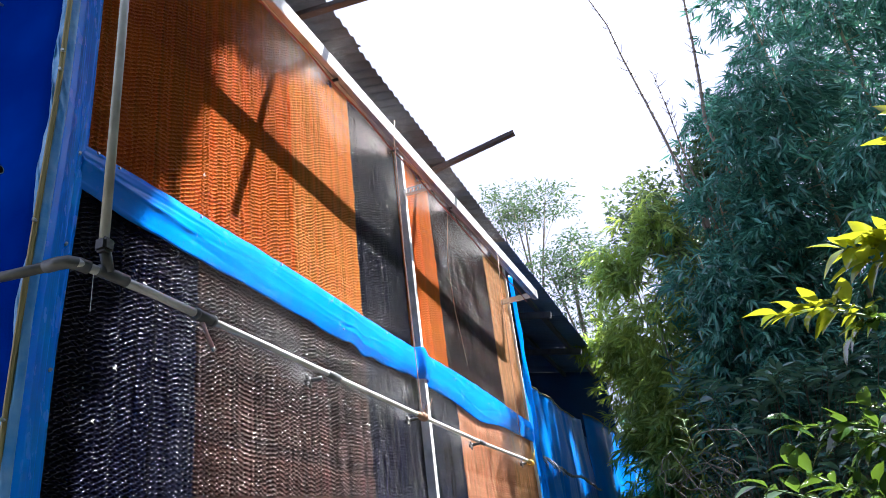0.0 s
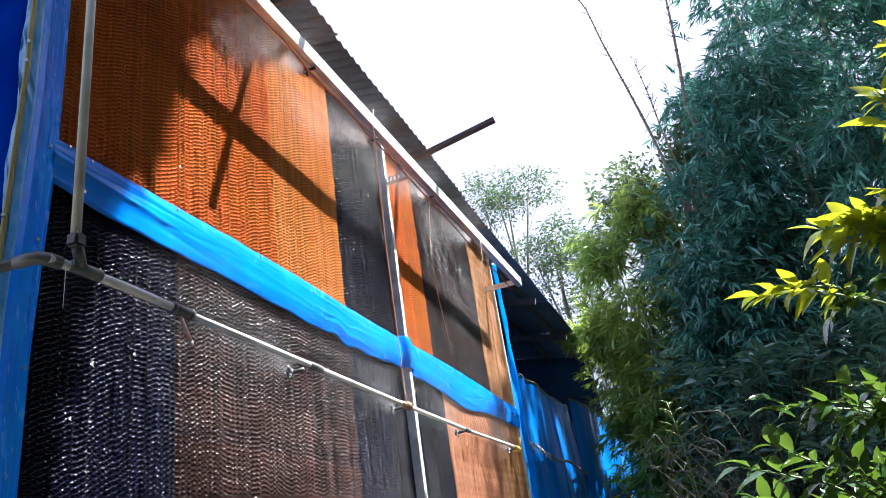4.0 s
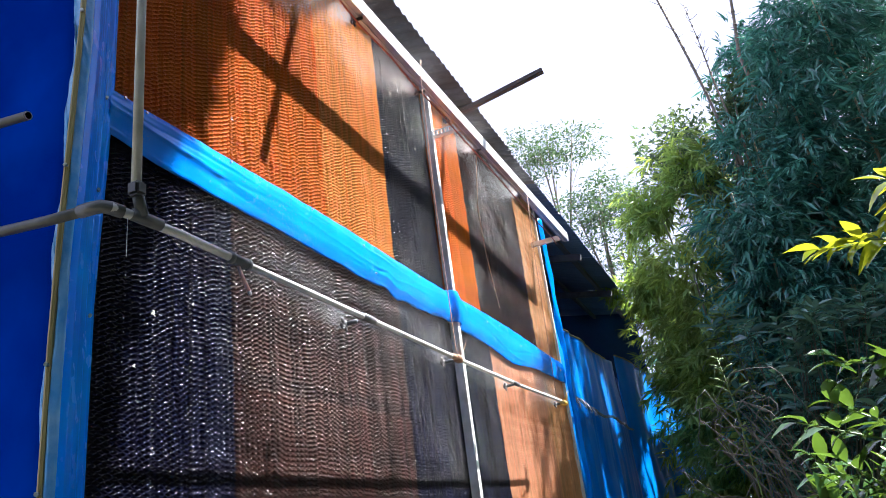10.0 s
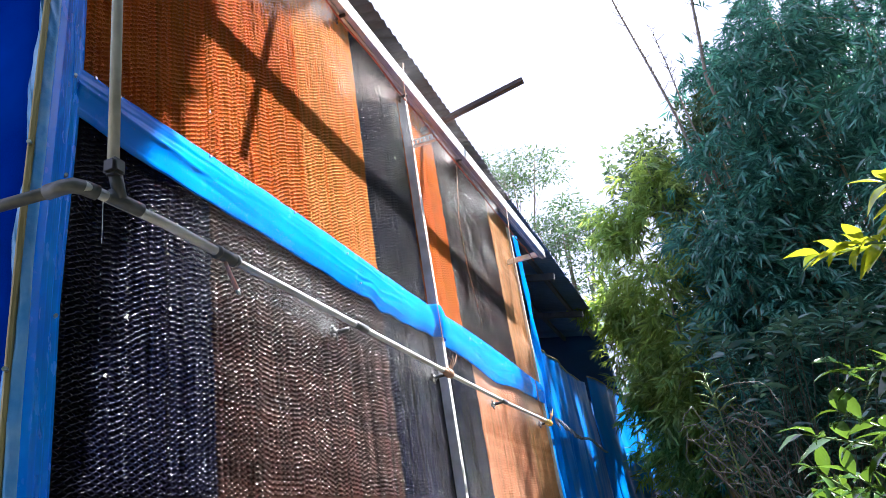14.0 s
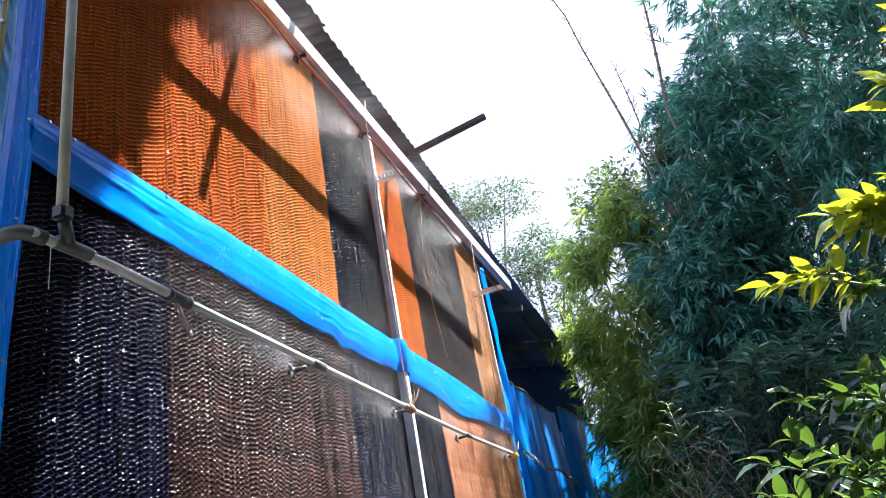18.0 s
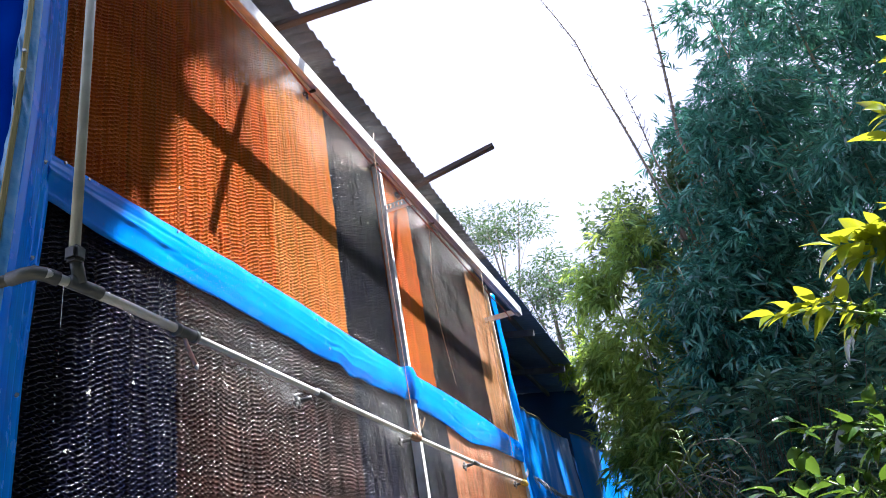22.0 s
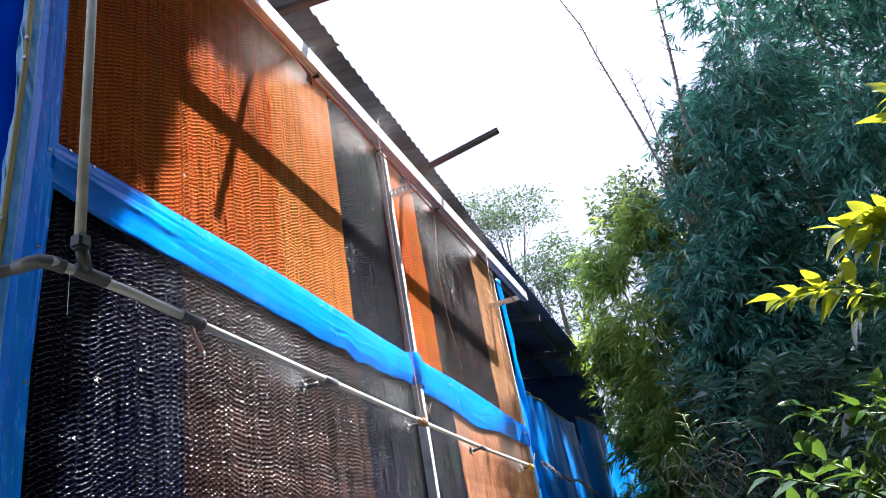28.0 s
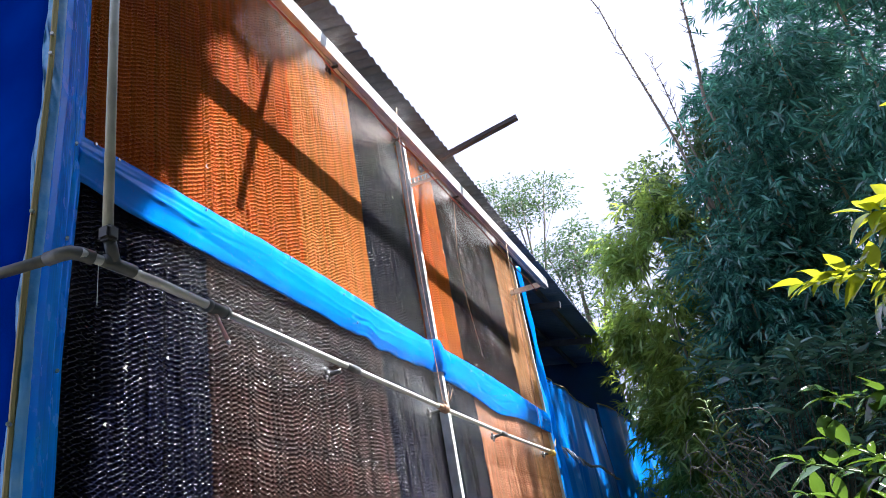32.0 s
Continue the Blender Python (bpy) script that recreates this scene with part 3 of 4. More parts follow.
batten = thing("wooden_batten", "thin yellowish wooden batten pinning the corner tarpaulin", "batten")
m = Mesh()
m.tube([(batten_x(z), 1.274 + 0.003 * math.sin(z * 1.3), z) for z in [0.2 + 0.2 * i for i in range(21)]], 0.0065, 6)
part("strip", m, M["batten"], batten)
for z in (1.9, 2.15, 2.6, 3.02, 3.08, 3.5):
    part("pin", Mesh().tube([(batten_x(z) + 0.002, 1.270, z), (batten_x(z) + 0.006, 1.262, z)], 0.0045, 8), M["pin"], batten, "shiny metal pin")
for p in ((0.045, 1.44, 2.90), (0.04, 1.435, 2.99), (0.055, 1.42, 2.62), (0.05, 1.42, 2.3)):
    part("tack", Mesh().tube([p, (p[0] + 0.008, p[1] - 0.005, p[2])], 0.0040, 10), M["pin"], corner, "shiny metal tack")

edge = thing("edge_tarpaulin", "blue tarpaulin gathered along the end post", "tarpaulin")


def edge_at(u, v):
    z = 0.05 + 4.2 * v
    y = 6.15 + 0.12 * u
    k = noise.noise(Vector((u * 4, z * 3.2, 11))) * 0.02
    return (0.035 + 0.03 * math.sin(math.pi * u) + k - 0.01 * u, y, z)


thick(part("sheet", Mesh().grid(edge_at, 10, 160), M["tarp"], edge, smooth=True), 0.001)


def side_at(u, v):
    y = 6.22 + 2.95 * u
    top = 3.385 + 0.05 * u - 0.02 * math.sin(math.pi * u)
    z = 0.05 + (top - 0.05) * v
    k = noise.noise(Vector((y * 2.4, z * 0.7, 21))) * 0.05 + noise.noise(Vector((y * 8, z * 2, 23))) * 0.015
    ridge = 0.018 * (1 - abs(noise.noise(Vector((y * 3.2 + 0.3 * z, z * 0.35, 31))))) ** 6
    return (-0.065 + k + ridge, y, z)


def far_side_at(u, v):
    y = 9.02 + 3.4 * u
    top = 3.50 - 0.36 * u - 0.10 * math.sin(3 * math.pi * u) * u
    z = 0.05 + (top - 0.05) * v
    k = noise.noise(Vector((y * 2.4, z * 0.7, 41))) * 0.06 + noise.noise(Vector((y * 8, z * 2, 43))) * 0.02
    return (-0.02 + 0.75 * u ** 0.8 * (1.25 - 0.45 * v) + k, y, z)


side_tarp = thing("side_tarpaulin", "blue tarpaulin hanging along the side wall in dappled light", "tarpaulin")
thick(part("sheet", Mesh().grid(side_at, 120, 60), M["tarp_matt"], side_tarp, smooth=True), 0.001)
far_tarp = thing("side_tarpaulin", "blue tarpaulin flaring outward from the far end of the side wall", "tarpaulin")
thick(part("sheet", Mesh().grid(far_side_at, 90, 60), M["tarp_matt"], far_tarp, smooth=True), 0.001)
part("hem_cord", Mesh().tube([(far_side_at(i / 20, 1.0)[0] + 0.006, far_side_at(i / 20, 1.0)[1], far_side_at(i / 20, 1.0)[2]) for i in range(12)], 0.008, 6), M["batten"], far_tarp, "pale cord along the top hem", smooth=True)
rope = [(0.02 + 0.02 * math.sin(0.35 * i), 6.25 + 0.0833 * i, 2.67 - 0.0008 * i + 0.012 * math.sin(i * 0.7)) for i in range(44)]
rope_ob = thing("rope", "frayed grey rope tied along the side tarpaulin", "rope")
M["rope"] = material("rope", (0.22, 0.24, 0.27), 0.8, grain=(0.13, 0.14, 0.17), grain_scale=120, wear=(0.36, 0.37, 0.38), wear_scale=30, bump=0.6, bump_scale=250)
for k in range(3):
    m = Mesh().tube([(x + 0.007 * math.cos(i * 0.9 + 2.1 * k), y, z + 0.007 * math.sin(i * 0.9 + 2.1 * k)) for i, (x, y, z) in enumerate(rope)], 0.008, 6)
    part("strand", m, M["rope"], rope_ob, smooth=True)
part("hem_cord", Mesh().tube([(side_at(0.18 + i / 20, 1.0)[0] + 0.006, side_at(0.18 + i / 20, 1.0)[1], side_at(0.18 + i / 20, 1.0)[2] - 0.004) for i in range(14)], 0.008, 6), M["batten"], side_tarp, "pale cord along the top hem", smooth=True)
for i in range(9):
    p = Vector(rope[i]) + Vector((0.012, 0.03, 0.0))
    part("frayed_end", Mesh().tube([p, p + Vector((0.03, 0.03 * (-1) ** i, -0.05 - 0.01 * (i % 3))), p + Vector((0.035, 0.05 * (-1) ** i, -0.09))], 0.006, 5, r1=0.002), M["rope"], rope_ob, smooth=True)

# ---- misting pipe ----
PX, PZ = 0.285, 2.443
pipe = thing("misting_pipe", "weathered grey plastic misting pipe hung before the pads", "pipe")
part("riser", Mesh().tube([(0.300, 1.300, 2.49), (0.297, 1.300, 3.2), (0.292, 1.305, 4.0), (0.29, 1.305, 4.12)], 0.0108, 20), M["pvc"], pipe, smooth=True)
part("near_run", Mesh().tube([(0.270, 1.262, 2.452), (0.288, 1.45, 2.447), (PX, 1.66, PZ + 0.002)], 0.0108, 20), M["pvc"], pipe, smooth=True)
part("far_run", Mesh().tube([(PX, 1.66, PZ + 0.002), (PX - 0.003, 2.4, PZ - 0.004), (PX - 0.008, 3.2, PZ - 0.010), (PX - 0.013, 4.0, PZ - 0.01), (PX - 0.016, 4.96, PZ + 0.005)], 0.0092, 18), M["pvc"], pipe, smooth=True)
part("end_run", Mesh().tube([(0.255, 1.25, 2.453), (0.10, 1.247, 2.463), (-0.9, 1.235, 2.56)], 0.0118, 20), M["pvc_shaded"], pipe, smooth=True)
part("elbow", Mesh().tube([(0.20, 1.249, 2.457), (0.235, 1.248, 2.455), (0.256, 1.252, 2.454), (0.266, 1.268, 2.453), (0.272, 1.292, 2.451)], 0.0145, 20), M["fitting"], pipe, smooth=True)
part("tee", Mesh().tube([(0.282, 1.31, 2.450), (0.289, 1.385, 2.448)], 0.0138, 20).tube([(0.290, 1.33, 2.45), (0.299, 1.303, 2.50)], 0.0125, 16), M["fitting"], pipe, smooth=True)
part("valve", Mesh().box((0.285, 1.286, 2.482), (0.317, 1.317, 2.516), 0.006), M["nozzle"], pipe, "black square valve body")
part("coupling", Mesh().tube([(PX, 1.62, PZ + 0.003), (PX, 1.70, PZ + 0.001)], 0.0140, 20), M["fitting"], pipe, smooth=True)
part("coupling", Mesh().tube([(PX - 0.003, 2.30, PZ - 0.002), (PX - 0.003, 2.38, PZ - 0.003)], 0.0118, 18), M["fitting"], pipe, smooth=True)
part("tee", Mesh().tube([(PX - 0.007, 3.06, PZ - 0.008), (PX - 0.008, 3.16, PZ - 0.009)], 0.0118, 18), M["wire"], pipe, "rust-brown wrapped tee", smooth=True)
part("coupling", Mesh().tube([(PX - 0.012, 3.88, PZ - 0.01), (PX - 0.012, 3.97, PZ - 0.01)], 0.0115, 18), M["fitting"], pipe, smooth=True)
part("end_cap", Mesh().tube([(PX - 0.016, 4.84, PZ), (PX - 0.016, 4.94, PZ + 0.001)], 0.012, 18), M["batten"], pipe, "yellowed brass end fitting", smooth=True)
for y in (1.628, 1.692):
    part("collar", Mesh().tube([(PX, y - 0.005, PZ + 0.002), (PX, y + 0.005, PZ + 0.002)], 0.0158, 20), M["fitting"], pipe, smooth=True)
M["tag"] = material("tag", (0.62, 0.38, 0.36), 0.5, grain=(0.55, 0.30, 0.28), grain_scale=60)
tag = [Vector((PX - 0.002, 1.660, PZ - 0.010)), Vector((PX + 0.004, 1.668, PZ - 0.040)), Vector((PX + 0.006, 1.690, PZ - 0.072))]
part("tag", Mesh().tube(tag, 0.0042, 8, r1=0.0055), M["tag"], pipe, "faded pink plastic strand", smooth=True)
part("tag_tip", Mesh().tube([tag[2], tag[2] + Vector((0.0, 0.006, -0.010))], 0.0058, 8, r1=0.004), M["pin"], pipe, "pale tip of the strand", smooth=True)
M["fleck"] = material("fleck", (0.75, 0.74, 0.70), 0.7, grain=(0.6, 0.6, 0.56), grain_scale=200)
for y, z, size in ((1.66, 2.37, 0.010), (1.81, 2.43, 0.006), (2.00, 3.14, 0.009), (3.60, 3.77, 0.008), (1.60, 2.22, 0.006)):
    m = Mesh()
    for k in range(5):
        a = k * 1.9 + y
        m.tube([(0.006, y, z), (0.008, y + size * math.cos(a), z + size * math.sin(a))], 0.0016, 5, r1=0.0006)
    solo("lint_fleck", m, M["fleck"], "small white lint fleck stuck to a cooling pad", "lint", "lint flecks")
stub = thing("pipe_stub", "open-ended grey plastic pipe stub", "pipe")
STUB_A, STUB_B = Vector((0.012, 1.25, 2.762)), Vector((-0.9, 1.235, 2.86))
part("tube", Mesh().tube([STUB_A, STUB_B], 0.011, 20, cap=False), M["pvc_shaded"], stub, smooth=True)
part("bore", Mesh().tube([STUB_A, STUB_B], 0.0085, 20, cap=False), M["nozzle"], stub, "dark inside of the pipe", smooth=True)
m, d = Mesh(), (STUB_B - STUB_A).normalized()
a, b = d.orthogonal().normalized(), d.cross(d.orthogonal().normalized())
ring = [STUB_A + (a * math.cos(2 * math.pi * k / 20) + b * math.sin(2 * math.pi * k / 20)) * r for r in (0.0085, 0.011) for k in range(20)]
part("cut_end", m.add(ring, [(k, (k + 1) % 20, 20 + (k + 1) % 20, 20 + k) for k in range(20)]), M["pvc"], stub, "pale cut rim")


def nozzle(at, towards):
    """A cross of four small mist jets on a short stalk."""
    n = thing("mist_nozzle", "small black four-way mist nozzle", "nozzle", "mist nozzles", at)
    d = Vector(towards).normalized()
    n.rotation_euler = d.to_track_quat("X", "Z").to_euler()
    part("stalk", Mesh().tube([(-0.045, 0, 0.0), (0.0, 0, 0)], 0.0075, 10), M["nozzle"], n, smooth=True)
    part("hub", Mesh().tube([(-0.010, 0, 0), (0.012, 0, 0)], 0.0105, 10), M["nozzle"], n, smooth=True)
    for k in range(4):
        a = math.pi / 4 + k * math.pi / 2
        e = Vector((0.006, math.cos(a), math.sin(a)))
        part("jet", Mesh().tube([e * 0.006, e * 0.019, e * 0.024], 0.0052, 8), M["nozzle"], n, smooth=True)
        part("tip", Mesh().tube([e * 0.024, e * 0.027], 0.0030, 8), M["pin"], n)


UP = [(0.205, 1.93, 3.872), (0.205, 2.59, 3.872), (0.21, 3.22, 3.850), (0.215, 4.02, 3.878), (0.235, 4.85, 3.900)]
LOW = [(PX - 0.065, 1.66, PZ - 0.005), (PX - 0.065, 2.285, PZ - 0.02), (PX - 0.065, 3.10, PZ - 0.02), (PX - 0.06, 3.90, PZ - 0.02), (PX - 0.06, 4.88, PZ - 0.01)]
for p in UP:
    nozzle(p, (-0.9, -0.15, -0.1))
for p in LOW[1:]:
    nozzle(p, (-0.9, -0.25, -0.1))
hose = thing("feed_hose", "thin reddish feed hose strung along the rail", "hose")
part("tube", Mesh().tube([(0.225 + 0.006 * (i % 2), 1.0 + 0.27 * i, 3.868 - 0.012 * abs(math.sin(i * 1.3))) for i in range(19)], 0.004, 8), M["red_hose"], hose, smooth=True)


def wire(pts, name="tie_wire"):
    solo(name, Mesh().tube(pts, 0.0020, 6), M["wire"], "thin rusty orange hanging wire", "wire", "hanging wires", smooth=True)


wire([(0.29, 3.13, 3.965), (0.285, 3.11, 3.85), (0.275, 3.11, 3.2), (0.282, 3.11, 2.47), (0.30, 3.11, 2.44)])
wire([(0.22, 4.04, 3.86), (0.16, 4.10, 3.55), (0.12, 4.25, 3.3), (0.10, 4.42, 3.0)])
wire([(0.30, 4.85, 3.95), (0.28, 4.83, 3.6), (0.27, 4.80, 2.9), (0.27, 4.76, 2.46)])


def tie(y, turns, width, mat, label):
    """A wire wound round the pipe, with loose ends."""
    t = thing("wire_tie", label, "wire", "wire ties")
    pts = [(PX - 0.009 + 0.0165 * math.cos(a), y + width * (a / (2 * math.pi * turns) - 0.5), PZ - 0.008 + 0.0165 * math.sin(a)) for a in np.linspace(0, 2 * math.pi * turns, 10 * turns)]
    part("coil", Mesh().tube(pts, 0.0024, 6), mat, t, smooth=True)
    for k in range(3):
        e = Vector((PX + 0.004, y + 0.01 * (k - 1), PZ + 0.008))
        part("loose_end", Mesh().tube([e, e + Vector((0.012, 0.012 * k, 0.03)), e + Vector((0.01, 0.05 * (k - 0.6), 0.035 + 0.02 * k))], 0.0018, 5, r1=0.001), mat, t, smooth=True)


M["yellow_twine"] = material("yellow_twine", (0.52, 0.36, 0.05), 0.6, grain=(0.40, 0.25, 0.03), grain_scale=120)
tie(3.13, 6, 0.05, M["wire"], "rusty wire tie wound round the pipe at the post")
tie(4.90, 7, 0.07, M["yellow_twine"], "yellow twine wound round the end of the pipe")


drip = thing("water_drip", "thin thread of water dripping from the pipe tee", "water")
M["water"] = material("water", (0.8, 0.85, 0.9), 0.08, spec=0.6, translucent=(0.4, (0.9, 0.95, 1.0)))
part("thread", Mesh().tube([(0.279, 1.30, 2.437), (0.279, 1.300, 2.38), (0.279, 1.300, 2.35)], 0.0006, 6), M["water"], drip)
DROPS = []
for k in range(8):
    z = 2.31 - 0.034 * k - 0.004 * (k % 3)
    d = part("drop", Mesh().tube([(0, 0, -0.0012), (0, 0, -0.0008), (0, 0, 0), (0, 0, 0.0016)], 0.0009, 6, r1=0.0004), M["water"], drip)
    DROPS.append((d, (0.279 + 0.001 * math.sin(k * 2.3), 1.300, z)))

# ---- plants ----
def unit(a):
    return a / (np.linalg.norm(a, axis=1, keepdims=True) + 1e-9)


def leaves(centers, along, size, width, droop=0.3, fold_up=0.25, rnd=rng):
    """Lance-shaped leaves, each folded along a drooping midrib; centers (n,3) are the stalk ends, along (n,3) the way each points."""
    n = len(centers)
    d = along / np.linalg.norm(along, axis=1, keepdims=True)
    up = np.tile([0.0, 0.0, 1.0], (n, 1)) + rnd.normal(0, 0.5, (n, 3))
    side = np.cross(d, up)
    side /= np.linalg.norm(side, axis=1, keepdims=True) + 1e-9
    nrm = np.cross(side, d)
    L = (size * rnd.uniform(0.6, 1.3, n))[:, None]
    W = L * width
    mid = centers + d * L * 0.42 - nrm * L * droop * 0.10
    tip = centers + d * L - nrm * L * droop * 0.60
    left, right = mid + side * W * 0.55 + nrm * W * fold_up, mid - side * W * 0.55 + nrm * W * fold_up
    V = np.stack([centers, left, mid, right, tip], 1).reshape(-1, 3)
    k = np.arange(n)[:, None] * 5
    T = np.concatenate([k + np.array([q]) for q in ((0, 2, 1), (0, 3, 2), (1, 2, 4), (2, 3, 4))], 0)
    return V, T


def fine_leaves(centers, along, size, width, droop=0.5, cup=0.16, rnd=rng):
    """Broad pointed leaves, each a sheet of six by two quads along a drooping midrib."""
    n = len(centers)
    d = unit(along)
    up = np.tile([0.0, 0.0, 1.0], (n, 1)) + rnd.normal(0, 0.35, (n, 3))
    side = unit(np.cross(d, up))
    nrm = np.cross(side, d)
    L = size * rnd.uniform(0.6, 1.2, n)
    bend = droop * rnd.uniform(0.3, 1.3, n)
    rows = []
    ts = (0.0, 0.08, 0.25, 0.45, 0.65, 0.85, 1.0)
    ws = (0.03, 0.35, 0.85, 1.0, 0.82, 0.42, 0.02)
    for t, wd in zip(ts, ws):
        mid = centers + d * (L * (t - 0.12 * bend * t * t))[:, None] - nrm * (L * bend * 0.6 * t * t)[:, None]
        half = (L * width * 0.5 * wd)[:, None]
        lift = nrm * (half * 2 * cup)
        wave = nrm * (0.05 * L * wd * np.sin(t * 9 + rnd.uniform(0, 6, n)))[:, None] * 0.4
        rows += [mid + side * half + lift + wave, mid, mid - side * half + lift - wave]
    V = np.stack(rows, 1).reshape(-1, 3)
    k = np.arange(n)[:, None] * 21
    Q = np.concatenate([k + np.array([[3 * i + j, 3 * i + j + 1, 3 * i + j + 4, 3 * i + j + 3]]) for i in range(6) for j in range(2)], 0)
    return V, Q


# openings between the crowns through which the sun reaches the side sheet: (y, z, half width, half height)
SUN_GAPS = [(6.45, 3.05, 0.06, 0.25), (7.5, 3.1, 0.05, 0.16), (7.05, 2.92, 0.07, 0.24), (8.35, 3.02, 0.13, 0.26), (8.55, 2.66, 0.08, 0.22), (6.62, 2.30, 0.06, 0.30), (7.55, 2.10, 0.07, 0.40), (8.1, 1.85, 0.08, 0.35), (9.7, 2.55, 0.22, 0.40), (10.3, 2.3, 0.3, 0.5), (9.2, 2.0, 0.12, 0.40), (6.95, 1.6, 0.08, 0.3)]


def sunlit_clear(points, origin):
    """Which points do not stand in a sun gap."""
    w = points + np.array(origin)
    y, z = w[:, 1] - SUN.y / SUN.x * w[:, 0], w[:, 2] - SUN.z / SUN.x * w[:, 0]
    keep = np.ones(len(w), bool)
    for gy, gz, ry, rz in SUN_GAPS:
        keep &= ((y - gy) / (ry + 0.11)) ** 2 + ((z - gz) / (rz + 0.11)) ** 2 > 1
    return keep


def leaf_part(name, sets, mat, parent, label=""):
    V, T, n = [], [], 0
    for v, t in sets:
        V.append(v)
        T.append(t + n)
        n += len(v)
    me = soup(name, np.concatenate(V), np.concatenate(T), mat)
    me.polygons.foreach_set("use_smooth", np.ones(len(me.polygons), bool))
    return tagged(part(name, me, None, parent, label), kind="stuff")


def bamboo(base, height, lean, sprays, mat, spread=0.9, leaf=0.17, low=0.25):
    """One culm with side sprays of hanging leaves."""
    b = thing("bamboo", "tall green bamboo culm with drooping leafy sprays", "bamboo", "bamboo grove", base)
    lean = np.array(lean)
    ts = np.linspace(0, 1, 14)
    curve = np.stack([lean[0] * ts ** 2.2, lean[1] * ts ** 2.2, height * (ts - 0.10 * ts ** 4)], 1)
    part("culm", Mesh().tube(curve, 0.035, 8, r1=0.006), M["culm"], b, smooth=True)
    sets = []
    for s in range(sprays):
        t = low + (1 - low) * rng.random() ** 0.62
        i = t * 13
        p = curve[int(i)] + (curve[min(13, int(i) + 1)] - curve[int(i)]) * (i % 1)
        a = rng.uniform(0, 2 * math.pi)
        out = np.array([math.cos(a), math.sin(a), rng.uniform(-0.05, 0.5)])
        reach = spread * rng.uniform(0.35, 1.0) * (1.15 - 0.5 * t)
        fans, per = 8, 7
        q = np.repeat(rng.random(fans) ** 0.7, per)
        k = fans * per
        pts = p + out * reach * q[:, None] + np.array([0, 0, -0.55]) * reach * (q ** 2)[:, None] + np.repeat(rng.normal(0, 0.07, (fans, 3)), per, 0) + rng.normal(0, 0.012, (k, 3))
        if s % 15 == 0:
            part("twig", Mesh().tube([tuple(p + out * reach * v + np.array([0, 0, -0.55]) * reach * v * v) for v in (0, 0.35, 0.7, 1.0)], 0.005, 4, cap=False), M["culm"], b)
        dirs = out * 0.75 + np.repeat(rng.normal(0, 0.30, (fans, 3)), per, 0) + rng.normal(0, 0.36, (k, 3)) + np.array([0, 0, -0.45])
        keep = sunlit_clear(pts, base)
        if keep.any():
            sets.append(leaves(pts[keep], dirs[keep], leaf, 0.13, 0.5))
    leaf_part("crown", sets, mat, b)


# tall dense grove beyond the shed
GROVE = [((3.0, 7.6, 0), 8.2, (-0.2, -0.3)), ((3.5, 7.2, 0), 9.2, (0.0, -0.4)), ((4.1, 7.4, 0), 9.8, (0.2, -0.5)), ((2.6, 8.2, 0), 7.2, (-0.4, -0.2)),
         ((3.3, 8.3, 0), 9.6, (0.1, -0.3)), ((4.6, 7.0, 0), 9.0, (0.4, -0.4)), ((2.1, 8.4, 0), 6.0, (-0.5, -0.2)), ((5.0, 7.8, 0), 9.8, (0.3, -0.2)),
         ((2.9, 7.0, 0), 6.4, (-0.2, -0.4)), ((3.9, 6.6, 0), 7.2, (0.1, -0.3)), ((4.9, 6.3, 0), 7.0, (0.3, -0.2)), ((3.7, 8.8, 0), 10.4, (0.1, 0.0)), ((4.4, 8.4, 0), 10.6, (0.2, -0.2)),
         ((2.4, 7.4, 0), 5.0, (-0.3, -0.2)), ((3.2, 6.3, 0), 5.2, (0, -0.2)), ((4.2, 6.0, 0), 5.6, (0.1, -0.2)), ((5.6, 7.0, 0), 9.4, (0.4, -0.3)), ((2.3, 9.2, 0), 6.2, (-0.3, -0.1)), ((2.9, 9.4, 0), 7.8, (-0.1, -0.1)), ((1.9, 9.6, 0), 5.6, (-0.3, 0.0)), ((3.6, 9.8, 0), 9.4, (0.0, -0.1)), ((4.6, 9.6, 0), 10.0, (0.1, -0.1)), ((5.4, 8.8, 0), 10.0, (0.2, -0.1))]
for base, h, lean in GROVE:
    base = (1.3 + 1.18 * (base[0] - 1.3), 0.3 + 1.18 * (base[1] - 0.3), 0)
    bamboo(base, 1.73 + 1.18 * (h - 1.73), lean, 122, M["bamboo_leaf"], 1.15, 0.165, 0.12)
for base, h, lean in [((2.15, 8.3, 0), 6.2, (-0.1, -0.2)), ((2.5, 8.0, 0), 6.9, (0.0, -0.2)), ((1.95, 7.9, 0), 4.9, (-0.1, -0.2)), ((2.5, 9.2, 0), 8.0, (0.0, -0.2)), ((2.75, 8.5, 0), 7.8, (0.0, -0.2)), ((1.8, 8.6, 0), 5.4, (-0.1, -0.2)), ((2.3, 10.2, 0), 7.6, (0.0, -0.2))]:
    bamboo(base, h, lean, 130, M["bamboo_leaf"], 0.9, 0.155, 0.12)
